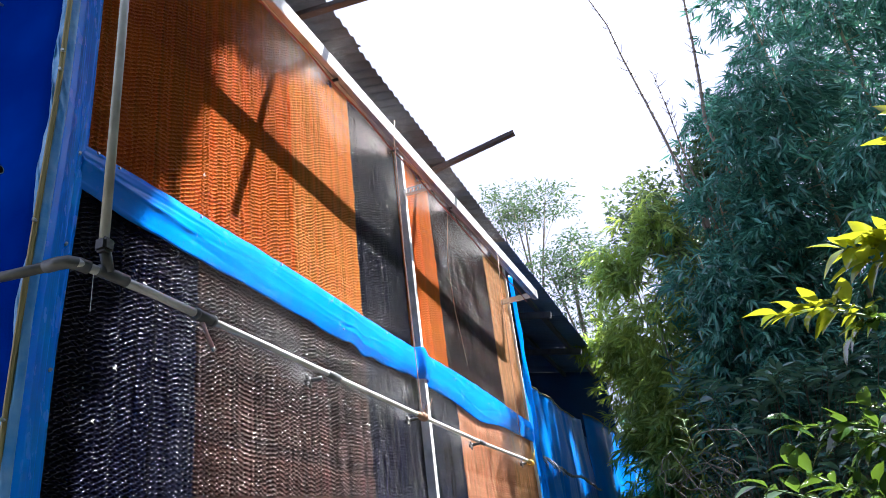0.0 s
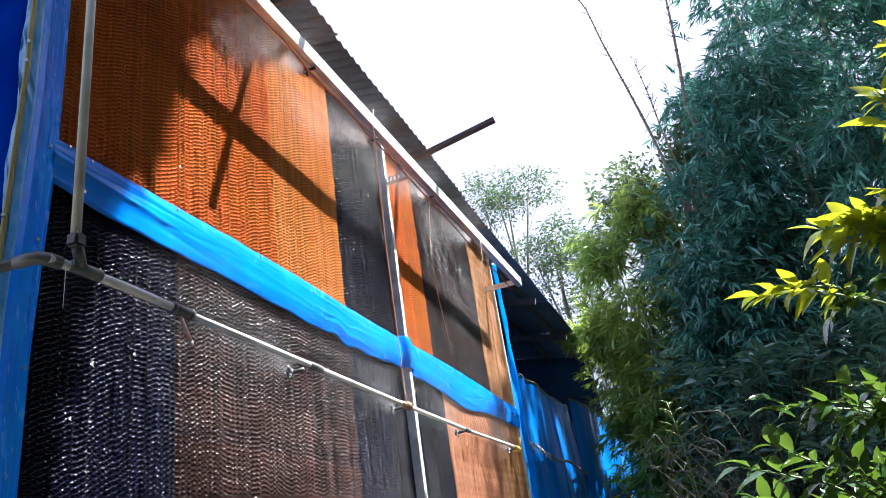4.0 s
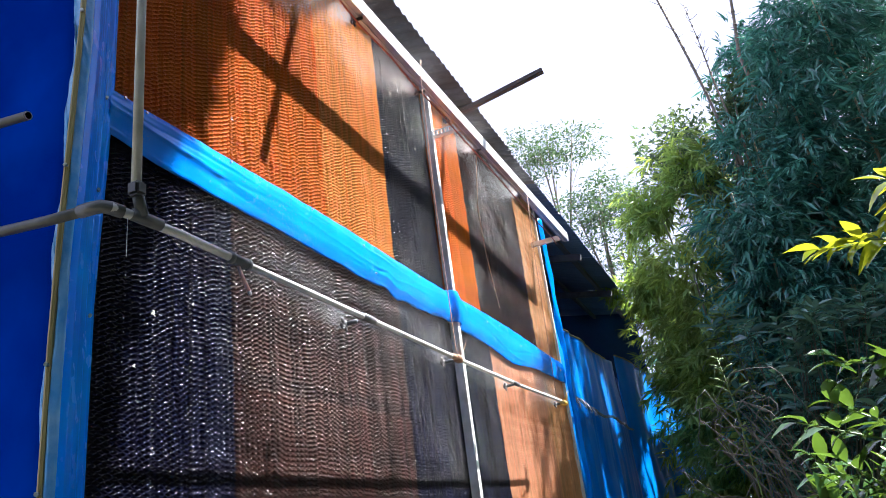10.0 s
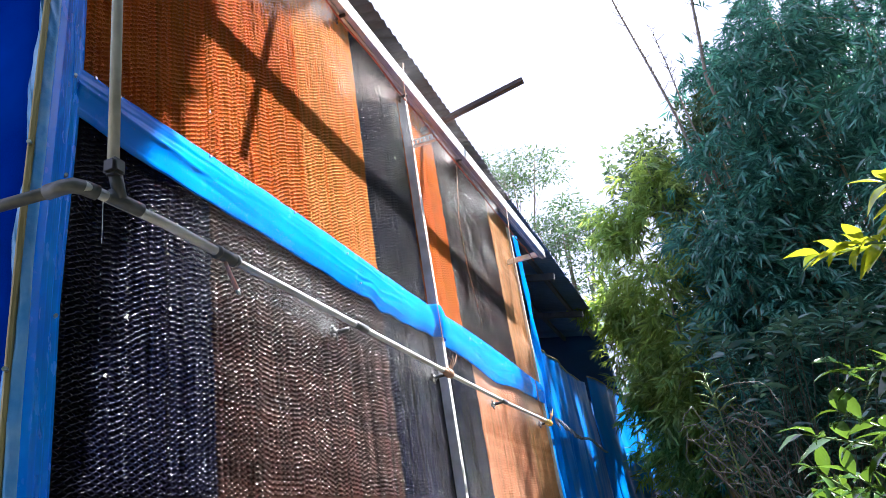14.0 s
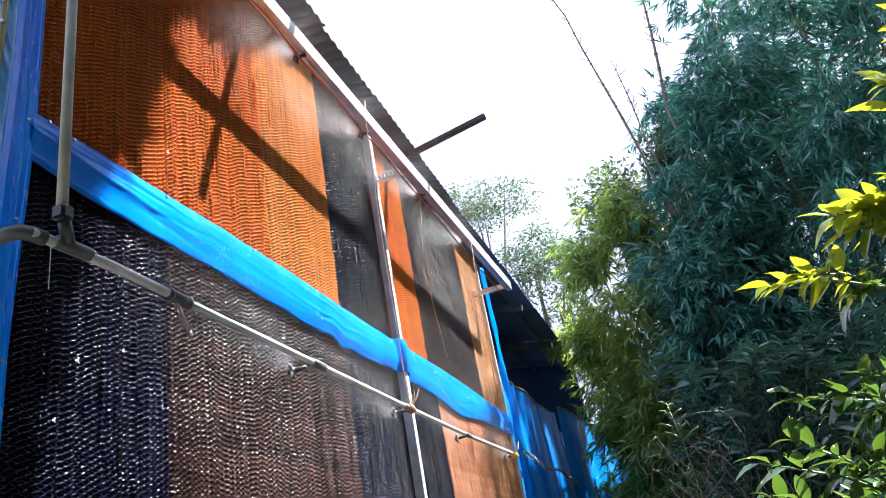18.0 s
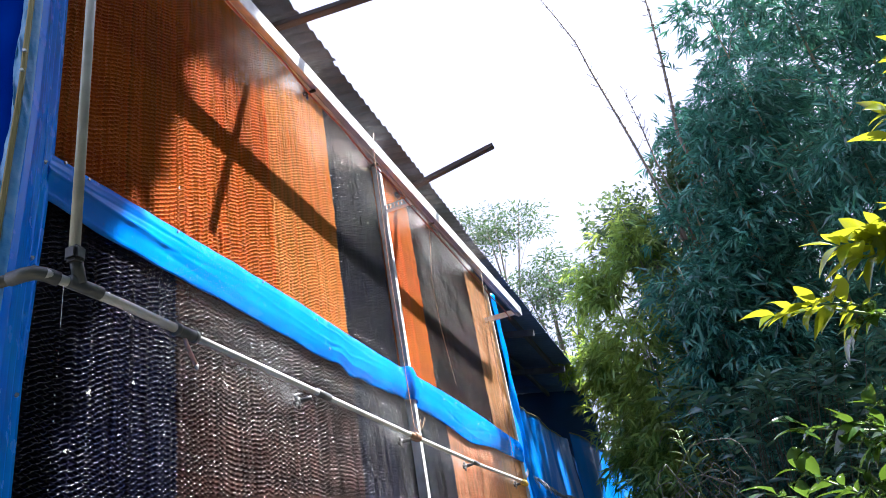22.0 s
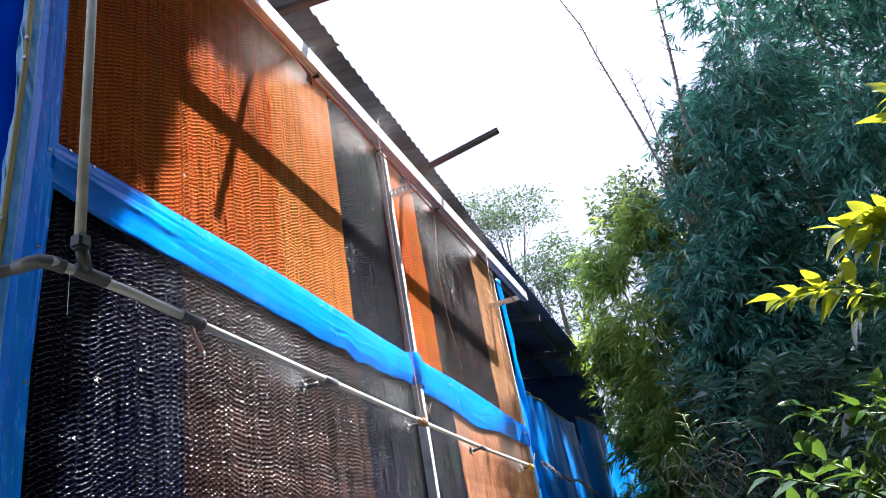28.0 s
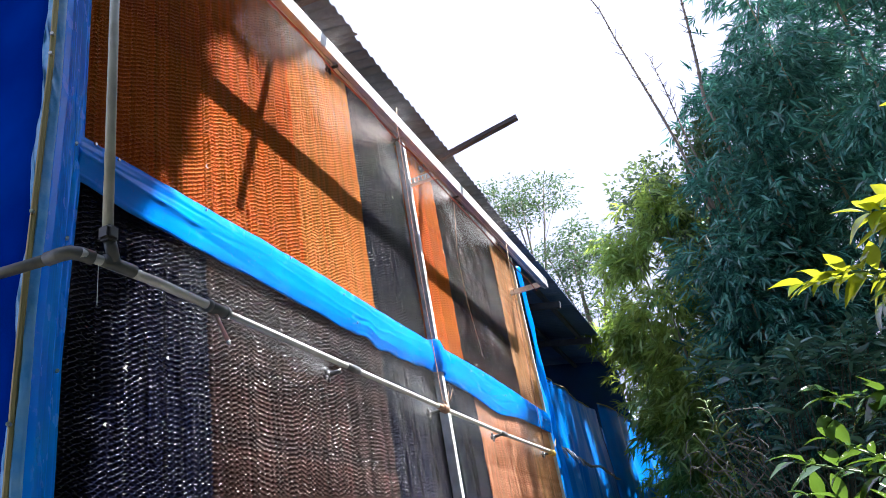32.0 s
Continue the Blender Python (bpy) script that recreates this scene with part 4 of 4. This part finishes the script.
for base, h, lean in [((1.15, 9.2, 0), 6.0, (-0.3, -0.3)), ((0.75, 9.8, 0), 5.2, (-0.3, -0.2)), ((1.5, 8.9, 0), 6.4, (-0.2, -0.2)), ((1.2, 8.4, 0), 4.8, (-0.1, -0.3)), ((1.8, 8.2, 0), 5.2, (-0.1, -0.3)), ((1.0, 9.9, 0), 4.4, (-0.1, -0.2)), ((0.95, 9.0, 0), 3.9, (-0.1, -0.1)), ((0.85, 10.9, 0), 5.0, (-0.1, -0.2))]:
    bamboo(base, h, lean, 120, M["bamboo_leaf_sunlit" if base[0] < 1.6 else "bamboo_leaf"], 0.8, 0.165, 0.26 if base[0] < 1.4 else 0.2)

# bare dry culms standing against the sky
for pts, r in (([(1.76, 8.2, 6.0), (1.67, 8.2, 6.59), (1.58, 8.2, 7.13), (1.49, 8.2, 7.66), (1.42, 8.2, 8.2), (1.28, 8.2, 8.7), (1.10, 8.2, 9.3)], 0.020),
               ([(2.20, 8.2, 6.4), (2.27, 8.2, 6.9), (2.34, 8.2, 7.53), (2.40, 8.2, 8.19), (2.47, 8.2, 9.2)], 0.026),
               ([(1.87, 8.2, 6.1), (1.855, 8.2, 6.35), (1.835, 8.2, 6.73), (1.79, 8.2, 7.27)], 0.013)):
    p0 = pts[0]
    foot = [(p0[0] + 0.6, p0[1] + 1.4, 0.0), (p0[0] + 0.35, p0[1] + 0.8, p0[2] * 0.6)]
    c = thing("dry_bamboo", "bare dry bamboo culm with broken twigs", "bamboo", "dry culms")
    part("culm", Mesh().tube(foot + pts, r, 8, r1=r * 0.3), M["dry_culm"], c, smooth=True)
    for k in range(3 * len(pts)):
        i = k // 3 if k // 3 < len(pts) - 1 else len(pts) - 2
        q = Vector(pts[i]).lerp(Vector(pts[i + 1]), (k % 3) / 3 + 0.1)
        rad = r * (1 - 0.1 * i) * 0.95
        part("node", Mesh().tube([q - Vector((0, 0, 0.012)), q, q + Vector((0, 0, 0.012))], rad, 8), M["dry_culm"], c, smooth=True)
    for k in range(24):
        i = rng.integers(0, len(pts) - 1)
        q = Vector(pts[i]).lerp(Vector(pts[i + 1]), rng.random())
        d = Vector((rng.normal(0, 0.6), rng.normal(0, 0.3), rng.uniform(0.2, 1.0))).normalized() * rng.uniform(0.04, 0.15)
        part("twig", Mesh().tube([q, q + d * 0.5 + Vector((0, 0, -0.01)), q + d], 0.0045, 4, r1=0.002), M["dry_culm"], c)


def broad_tree(base, crown, radii, count, leaf, mat, name, label, trunk=0.10, limbs=9, shell=0.55, width=0.42, flat=1.0, fork=0.55):
    t = thing(name, label, "tree", at=base)
    c = np.array(crown) - np.array(base)
    tr = Mesh().tube([(0, 0, 0), tuple(c * 0.35 + np.array([0.05, 0, 0])), tuple(c * 0.75), tuple(c * 1.05)], trunk, 9, r1=trunk * 0.25)
    part("trunk", tr, M["bark"], t, smooth=True)
    sets = []
    per = count // limbs
    for k in range(limbs):
        d = rng.normal(0, 1, 3)
        d /= np.linalg.norm(d)
        end = c + d * np.array(radii) * rng.uniform(0.5, 0.95)
        start = c * rng.uniform(fork, 0.97)
        part("limb", Mesh().tube([tuple(start), tuple((start + end) / 2 + rng.normal(0, 0.06, 3)), tuple(end)], trunk * 0.28, 5, r1=trunk * 0.06, cap=False), M["bark"], t, smooth=True)
        q = np.clip(rng.normal(0, 1, (per, 3)), -1.5, 1.5) * np.array(radii) * np.array([1, 1, flat]) * shell * rng.uniform(0.5, 0.9) * 0.55 + end
        q = q[sunlit_clear(q, base)]
        per_limb = len(q)
        sets.append(leaves(q, unit(q - c) + rng.normal(0, 0.6, (per_limb, 3)) + np.array([0, 0, -0.25]), leaf, width, 0.35))
    leaf_part("crown", sets, mat, t)
    return t


broad_tree((1.7, 9.5, 0), (1.95, 9.2, 5.45), (0.92, 0.80, 1.05), 18000, 0.080, M["olive_leaf"], "broadleaf_tree", "dense dark green broadleaf tree beside the bamboo", limbs=30)


def feathery_tree(base, forks, label, count=34, leaf=0.115):
    """Slender forked tree whose twigs carry flat tiers of small leaflets; forks: (tip, spread, depth) of each rising limb."""
    t = thing("feathery_tree", label, "tree", at=base)
    b = np.array(base, float)
    fork = np.mean([f[0] for f in forks], 0) - b
    fork = fork * np.array([0.6, 0.6, 0.66])
    part("trunk", Mesh().tube([(0, 0, 0), tuple(fork * np.array([0.4, 0.4, 0.5])), tuple(fork)], 0.10, 8, r1=0.06), M["bark"], t, smooth=True)
    sets = []
    for tip, spread, depth in forks:
        end = np.array(tip) - b
        mid = fork * 0.5 + end * 0.5 + rng.normal(0, 0.08, 3)
        part("limb", Mesh().tube([tuple(fork), tuple(mid), tuple(end)], 0.045, 6, r1=0.012), M["bark"], t, smooth=True)
        for k in range(count):
            a, r = rng.uniform(0, 2 * math.pi), math.sqrt(rng.random())
            q = end + np.array([spread * r * math.cos(a), spread * r * math.sin(a), 0.18 - depth * rng.random() ** 1.3 - 0.25 * r * r])
            root = mid + (end - mid) * rng.random()
            if k % 7 == 0:
                part("twig", Mesh().tube([tuple(root), tuple((root + q) / 2 + np.array([0, 0, 0.05])), tuple(q)], 0.008, 4, r1=0.003, cap=False), M["bark"], t)
            n = 22
            o = rng.normal(0, 1, (n, 3)) * np.array([0.17, 0.17, 0.016])
            d = unit(o * np.array([1, 1, 0.0]) + rng.normal(0, 0.12, (n, 3))) + np.array([0, 0, -0.12])
            sets.append(leaves(q + o, d, leaf, 0.34, 0.25))
    leaf_part("crown", sets, M["tree_leaf"], t)
    return t


feathery_tree((-2.0, 18, 0), [((-2.75, 18.0, 11.75), 0.55, 1.3), ((-2.05, 18.2, 11.75), 0.5, 1.2), ((-1.30, 17.9, 11.35), 0.62, 0.8), ((-2.2, 17.6, 10.9), 0.6, 0.9)], "pale feathery-leaved tree behind the roof")
feathery_tree((-0.9, 17, 0), [((-1.55, 17.0, 9.1), 0.6, 1.2), ((-0.80, 17.2, 9.45), 0.6, 1.3), ((-0.1, 16.9, 8.9), 0.55, 1.0), ((-0.9, 16.7, 8.5), 0.8, 1.2), ((-0.6, 17.2, 7.6), 0.8, 1.2)], "light green airy tree behind the shed roof", 46)
# those to the side and rear are unseen, added to block low sky light
for k, (bx, by, cz) in enumerate([(-5, 26, 6), (-1, 28, 6.5), (3, 27, 8), (7, 24, 9), (11, 20, 11), (11, 15, 12), (10.5, 10, 9.5), (10.5, 5.5, 9.5), (10.5, 1, 12), (10, -3.5, 12), (6.5, -7, 11), (1.5, -8, 10), (-4, -8, 9)]):
    broad_tree((bx, by, 0), (bx, by, cz * 0.62), (2.6, 2.7, cz * 0.42), 3200, 0.32, M["shrub_leaf"], "background_tree", "dark leafy tree added round the yard to close off low sky", trunk=0.16, limbs=20, shell=0.7)
# out of view; added to cut the sky's fill light on the shed
for bx, by in ((6.0, 3.2), (5.7, 1.2), (5.3, -0.9), (4.6, -2.9), (3.0, -4.4), (0.8, -5.0), (-1.6, -5.2)):
    broad_tree((bx, by, 0), (bx, by, 4.1), (1.5, 1.5, 3.7), 8500, 0.30, M["shrub_leaf"], "light_screen_tree", "unseen dense leafy tree added opposite the shed to block sky light", trunk=0.16, limbs=34, shell=0.62)
# crown added on the sun's path to keep the far tarpaulin in shade
broad_tree((3.0, 12.6, 0), (2.1, 11.8, 5.5), (0.9, 1.1, 1.1), 10000, 0.13, M["shrub_leaf"], "broadleaf_tree", "dark broadleaf tree added behind the bamboo to shade the far tarpaulin", trunk=0.12, limbs=40, shell=0.45)


def shade_tree(base, top, lobes, x=2.4):
    """Unseen leaning tree added outside the yard to cast shade; each lobe of its crown lies sunward of the place (y, z,
    radius) that it shades on the pads.
    """
    r = np.random.default_rng(77)
    t = thing("shade_tree", "unseen leafy tree added overhead to throw shade on the near pads", "tree", at=base)
    b = np.array(base, float)
    top = np.array(top) - b
    part("trunk", Mesh().tube([(0, 0, 0), tuple(top * 0.5 + np.array([0.1, -0.1, 0.1])), tuple(top)], 0.13, 9, r1=0.05), M["bark"], t, smooth=True)
    sets = []
    for y, z, rad in lobes:
        c = np.array([0.0, y, z]) + np.array(SUN) * (x / SUN.x) - b
        part("limb", Mesh().tube([tuple(top * 0.93), tuple((top + c) / 2), tuple(c)], 0.022, 5, r1=0.006), M["bark"], t, smooth=True)
        n = int(12500 * rad * rad)
        q = unit(r.normal(0, 1, (n, 3))) * (rad * r.random(n) ** 0.36 * r.uniform(0.82, 1.12, n))[:, None]
        sets.append(leaves(c + q, unit(q) + r.normal(0, 0.6, (n, 3)) + np.array([0, 0, -0.3]), 0.11, 0.42, 0.35, rnd=r))
    leaf_part("crown", sets, M["shrub_leaf"], t)


shade_tree((6.0, 0.5, 0), (2.5, 2.70, 7.70), [(1.40, 3.08, 0.24), (1.48, 3.35, 0.38), (1.55, 3.62, 0.41), (1.62, 3.92, 0.41), (1.66, 4.30, 0.42), (1.1, 3.5, 0.5), (1.2, 4.1, 0.5), (1.16, 2.72, 0.34), (1.22, 2.35, 0.30),
                                              (1.10, 2.0, 0.30), (1.40, 2.62, 0.20), (1.36, 2.30, 0.20), (1.30, 1.95, 0.20), (1.78, 3.20, 0.09), (2.15, 4.20, 0.18), (2.42, 4.28, 0.18), (2.66, 4.42, 0.15), (1.86, 3.98, 0.10)])


def bush(base, tips, name, label, mat, leaf, width, whorl=9):
    b = thing(name, label, "bush", at=base)
    sets = []
    for tip in tips:
        tip = np.array(tip) - np.array(base)
        root = np.array([rng.normal(0, 0.1), rng.normal(0, 0.1), 0.0])
        bow = root * 0.5 + tip * 0.6 + np.array([rng.normal(0, 0.06), rng.normal(0, 0.06), 0.05])
        part("stem", Mesh().tube([tuple(root), tuple(bow), tuple(tip)], 0.009, 6, r1=0.003), M["dark_stem"], b, smooth=True)
        ang = np.arange(whorl) * 2.4 + rng.uniform(0, 6)
        h = np.linspace(-0.14, 0.02, whorl)
        d = np.stack([np.cos(ang), np.sin(ang), 0.15 + 0.5 * (h + 0.14) / 0.16], 1) + rng.normal(0, 0.15, (whorl, 3))
        sets.append(fine_leaves(tip + np.array([0, 0, 1.0]) * h[:, None], d, leaf, width, 0.75))
    leaf_part("foliage", sets, mat, b)
    return b


def shoot(holder, root, tip, n, size, sets, spread=0.9):
    """A stem with n broad leaves set round its last half, each drooping outward."""
    r, t = np.array(root), np.array(tip)
    bend = np.array([0, 0, 0.04])
    part("stem", Mesh().tube([tuple(r), tuple((r + t) / 2 + bend), tuple(t)], 0.0075, 6, r1=0.003), M["green_stem"], holder, smooth=True)
    n = int(n * 1.5)
    f = np.linspace(0.30, 1.0, n)
    at = r + (t - r) * f[:, None] + bend * (4 * f * (1 - f))[:, None]
    ang = np.arange(n) * 2.4 + rng.uniform(0, 6)
    ahead = unit((t - r)[None, :])[0]
    d = ahead * (0.35 + 0.7 * f)[:, None] + spread * np.stack([0.55 * np.cos(ang), 0.8 * np.sin(ang), 0.55 * np.cos(ang) - 0.10], 1) + np.array([0, -0.30, -0.05]) + rng.normal(0, 0.14, (n, 3))
    sets.append(fine_leaves(at, d, size, 0.36, 0.75))


leafy = thing("leafy_bush", "broad-leaved bush with sunlit yellow-green shoots", "bush")
young, grown = [], []
FORK = (2.95, 3.8, 1.9)
part("trunk", Mesh().tube([(2.75, 3.85, 0.0), (2.85, 3.85, 1.0), FORK, (3.0, 3.78, 2.8), (2.98, 3.75, 3.6)], 0.028, 8, r1=0.012), M["bark"], leafy, smooth=True)
for root, limb_end in ((2.2, (2.25, 3.70, 2.56)), (2.5, (2.62, 3.72, 2.74)), (2.8, (2.72, 3.72, 2.62)), (3.0, (2.88, 3.72, 3.2)), (3.3, (2.96, 3.72, 3.5)), (1.9, (2.30, 3.8, 2.0)), (1.7, (2.1, 3.8, 1.7))):
    part("limb", Mesh().tube([(2.96, 3.79, root), ((2.96 + limb_end[0]) / 2, 3.77, (root + limb_end[2]) / 2 - 0.03), limb_end], 0.012, 6, r1=0.007), M["green_stem"], leafy, smooth=True)
for root, tip, n in (((2.25, 3.70, 2.56), (1.80, 3.60, 2.67), 11), ((2.25, 3.70, 2.56), (1.93, 3.54, 2.66), 7), ((2.62, 3.72, 2.74), (2.13, 3.60, 2.90), 13), ((2.62, 3.72, 2.74), (2.19, 3.56, 2.80), 10),
                     ((2.62, 3.72, 2.74), (2.28, 3.60, 2.92), 12), ((2.62, 3.72, 2.74), (2.36, 3.60, 2.80), 10), ((2.72, 3.72, 2.62), (2.44, 3.58, 2.98), 9), ((2.88, 3.72, 3.2), (2.55, 3.60, 3.43), 10),
                     ((2.88, 3.72, 3.2), (2.54, 3.60, 3.29), 8), ((2.88, 3.72, 3.2), (2.66, 3.58, 3.36), 9), ((2.96, 3.72, 3.5), (2.75, 3.60, 3.69), 10), ((2.96, 3.72, 3.5), (2.86, 3.58, 3.56), 10)):
    shoot(leafy, root, tip, n, 0.178, young)
for root, tip, n in (((2.25, 3.70, 2.56), (2.08, 3.56, 2.52), 7), ((2.72, 3.72, 2.62), (2.30, 3.64, 2.62), 9), ((2.72, 3.72, 2.62), (2.48, 3.60, 2.66), 10), ((2.72, 3.72, 2.62), (2.60, 3.60, 2.80), 9), ((2.88, 3.72, 3.2), (2.76, 3.62, 3.10), 9),
                     ((2.30, 3.8, 2.0), (1.72, 3.58, 2.20), 9), ((2.30, 3.8, 2.0), (1.76, 3.56, 2.12), 9), ((2.1, 3.8, 1.7), (1.66, 3.60, 2.05), 9), ((2.1, 3.8, 1.7), (1.52, 3.60, 1.99), 8), ((2.30, 3.8, 2.0), (1.92, 3.60, 2.17), 9),
                     ((2.30, 3.8, 2.0), (2.02, 3.58, 2.22), 7), ((2.30, 3.8, 2.0), (2.00, 3.54, 2.08), 9), ((2.30, 3.8, 2.0), (2.14, 3.60, 2.16), 8)):
    shoot(leafy, root, tip, n, 0.165, grown)
for k in range(78):
    q = rng.random()
    tip = (1.52 + 1.2 * q, rng.uniform(3.5, 4.1), rng.uniform(1.25, 1.93 + 0.12 * q))
    shoot(leafy, (tip[0] + 0.25, tip[1] + 0.15, tip[2] - 0.3), tip, 8, 0.14, grown)
leaf_part("foliage", grown, M["bright_leaf"], leafy)
leaf_part("young_foliage", young, M["yellow_leaf"], leafy, "yellow-green young leaves glowing in the sun")
mid = [(rng.uniform(1.2, 2.9), rng.uniform(6.3, 7.4), rng.uniform(1.6, 3.2)) for k in range(120)]
bush((1.6, 6.9, 0), mid, "undergrowth", "dark green long-leaved undergrowth beside the shed", M["shrub_leaf"], 0.19, 0.22, 14)
back = [(rng.uniform(0.7, 3.6), rng.uniform(10.6, 12.4), rng.uniform(0.5, 3.4)) for k in range(110)]
bush((1.9, 11.4, 0), back, "undergrowth", "dark leafy thicket behind the bamboo", M["shrub_leaf"], 0.34, 0.30, 14)
low = [(rng.uniform(1.5, 4.8), rng.uniform(5.4, 8.0), rng.uniform(0.5, 2.7)) for k in range(150)]
bush((2.9, 6.6, 0), low, "undergrowth", "dark tangled undergrowth at the foot of the bamboo", M["shrub_leaf"], 0.20, 0.22, 15)
vine = thing("dry_vines", "tangled dry grey vines in the undergrowth", "vine")
for k in range(20):
    c = np.array([1.30 + rng.normal(0, 0.13), 5.3 + rng.normal(0, 0.10), 2.16 + rng.normal(0, 0.13)])
    a0, turn, rad = rng.uniform(0, 6.3), rng.uniform(2.2, 4.2) * rng.choice([-1, 1]), rng.uniform(0.08, 0.24)
    arc = [c + np.array([rad * math.cos(a0 + turn * v), 0.06 * math.sin(3 * v + k), rad * 0.9 * math.sin(a0 + turn * v)]) + rng.normal(0, 0.012, 3) for v in np.linspace(0, 1, 11)]
    foot = np.array([arc[0][0] + 0.4 + rng.normal(0, 0.1), 6.9, 0.0])
    pts = [tuple(foot), tuple(foot * np.array([1, 0.97, 0]) + np.array([-0.1, 0, 1.2])), tuple(foot * 0.4 * np.array([1, 1, 0]) + arc[0] * np.array([0.6, 0.6, 0.86]) + rng.normal(0, 0.03, 3))] + [tuple(q) for q in arc]
    part("vine", Mesh().tube(pts, 0.0034 + 0.003 * (k % 4 == 0), 6, r1=0.002), M["vine"], vine, smooth=True)
spike = thing("flower_spike", "pale green branching flower spike above the vines", "flower")
root = Vector((1.26, 5.3, 2.32))
part("stalk", Mesh().tube([(1.36, 5.4, 0.0), (1.30, 5.35, 1.2), root, root + Vector((-0.03, 0, 0.28))], 0.006, 6, r1=0.003), M["green_stem"], spike, smooth=True)
for k in range(13):
    q = root + Vector((-0.03, 0, 0.28)) * (0.1 + 0.07 * k)
    a = k * 2.4
    e = q + Vector((0.11 * math.cos(a), 0.08 * math.sin(a), 0.06)) * (1.1 - 0.05 * k)
    part("branchlet", Mesh().tube([q, q.lerp(e, 0.5) + Vector((0, 0, 0.01)), e], 0.004, 5, r1=0.006), M["green_stem"], spike, smooth=True)


# ---- sheets of the cooling pads ----
for pad, wide, height, kind in PADS:
    count = int(wide / PITCH)
    drift = np.cumsum(rng.normal(0, 0.0026, count)) + rng.normal(0, 0.0008, count)
    drift = (drift + PERIOD / 2) % PERIOD - PERIOD / 2
    for k in range(count):
        ob = part("fluted_sheet", sheet_mesh(kind, height, 2 * int(rng.integers(0, 6)) + k % 2, 4 if pad.location.y < 4.3 else 3), None, pad)
        ob.location = (rng.normal(0, 0.0007), (k + 0.5) * wide / count, drift[k])


# ---- mist ----
def mist(at, d, count, reach, grain=0.0007, wide=0.30, fade=1.25, name="mist_spray"):
    d = np.array(d) / np.linalg.norm(d)
    t = 0.015 + rng.random(count) ** fade * reach
    q = np.array(at) + d * t[:, None] + rng.normal(0, 1, (count, 3)) * (0.008 + wide * t[:, None])
    q[:, 0] = np.maximum(q[:, 0], 0.02)
    q[:, 2] += 0.10 * t * rng.random(count)
    r = rng.uniform(grain * 0.35, grain, count)[:, None, None]
    tri = rng.normal(0, 1, (count, 3, 3))
    V = (q[:, None, :] + tri * r).reshape(-1, 3) - np.array(at)
    T = np.arange(count * 3).reshape(-1, 3)
    ob = new(name, soup(name, V, T, M["mist"]))
    ob.location = at
    return tagged(ob, "fine white water mist drifting off a nozzle", "mist", "mist sprays", "stuff")


MIST = []
for p in UP:
    MIST.append((mist(p, (-0.35, -0.75, 0.12), 74000, 0.50, 0.00088, 0.23), p))
    MIST.append((mist(p, (0.25, -0.10, 0.80), 14000, 0.26, 0.00085, 0.28), p))
for p in LOW[1:]:
    MIST.append((mist(p, (-0.12, -0.75, 0.42), 42000, 0.58, 0.00070, 0.24, 1.05), p))


def motions():
    for i, (ob, p) in enumerate(DROPS):
        walk(ob, [(0.5 * k, pose(p[0], p[1], p[2] - 0.020 * (0.5 - 0.5 * math.cos(1.9 * k + i)))) for k in range(65)])
    for i, (ob, p) in enumerate(MIST):
        rows = []
        for k in range(65):
            t = k * 0.5
            rows.append((t, pose(p[0] + 0.006 * math.sin(2.1 * t + i), p[1] + 0.010 * math.sin(1.7 * t + 2 * i), p[2] + 0.008 * math.sin(2.6 * t + 3 * i), 6 * math.sin(1.3 * t + i), 5 * math.sin(1.9 * t + i), 6 * math.sin(1.1 * t + 2 * i))))
        walk(ob, rows)


motions()
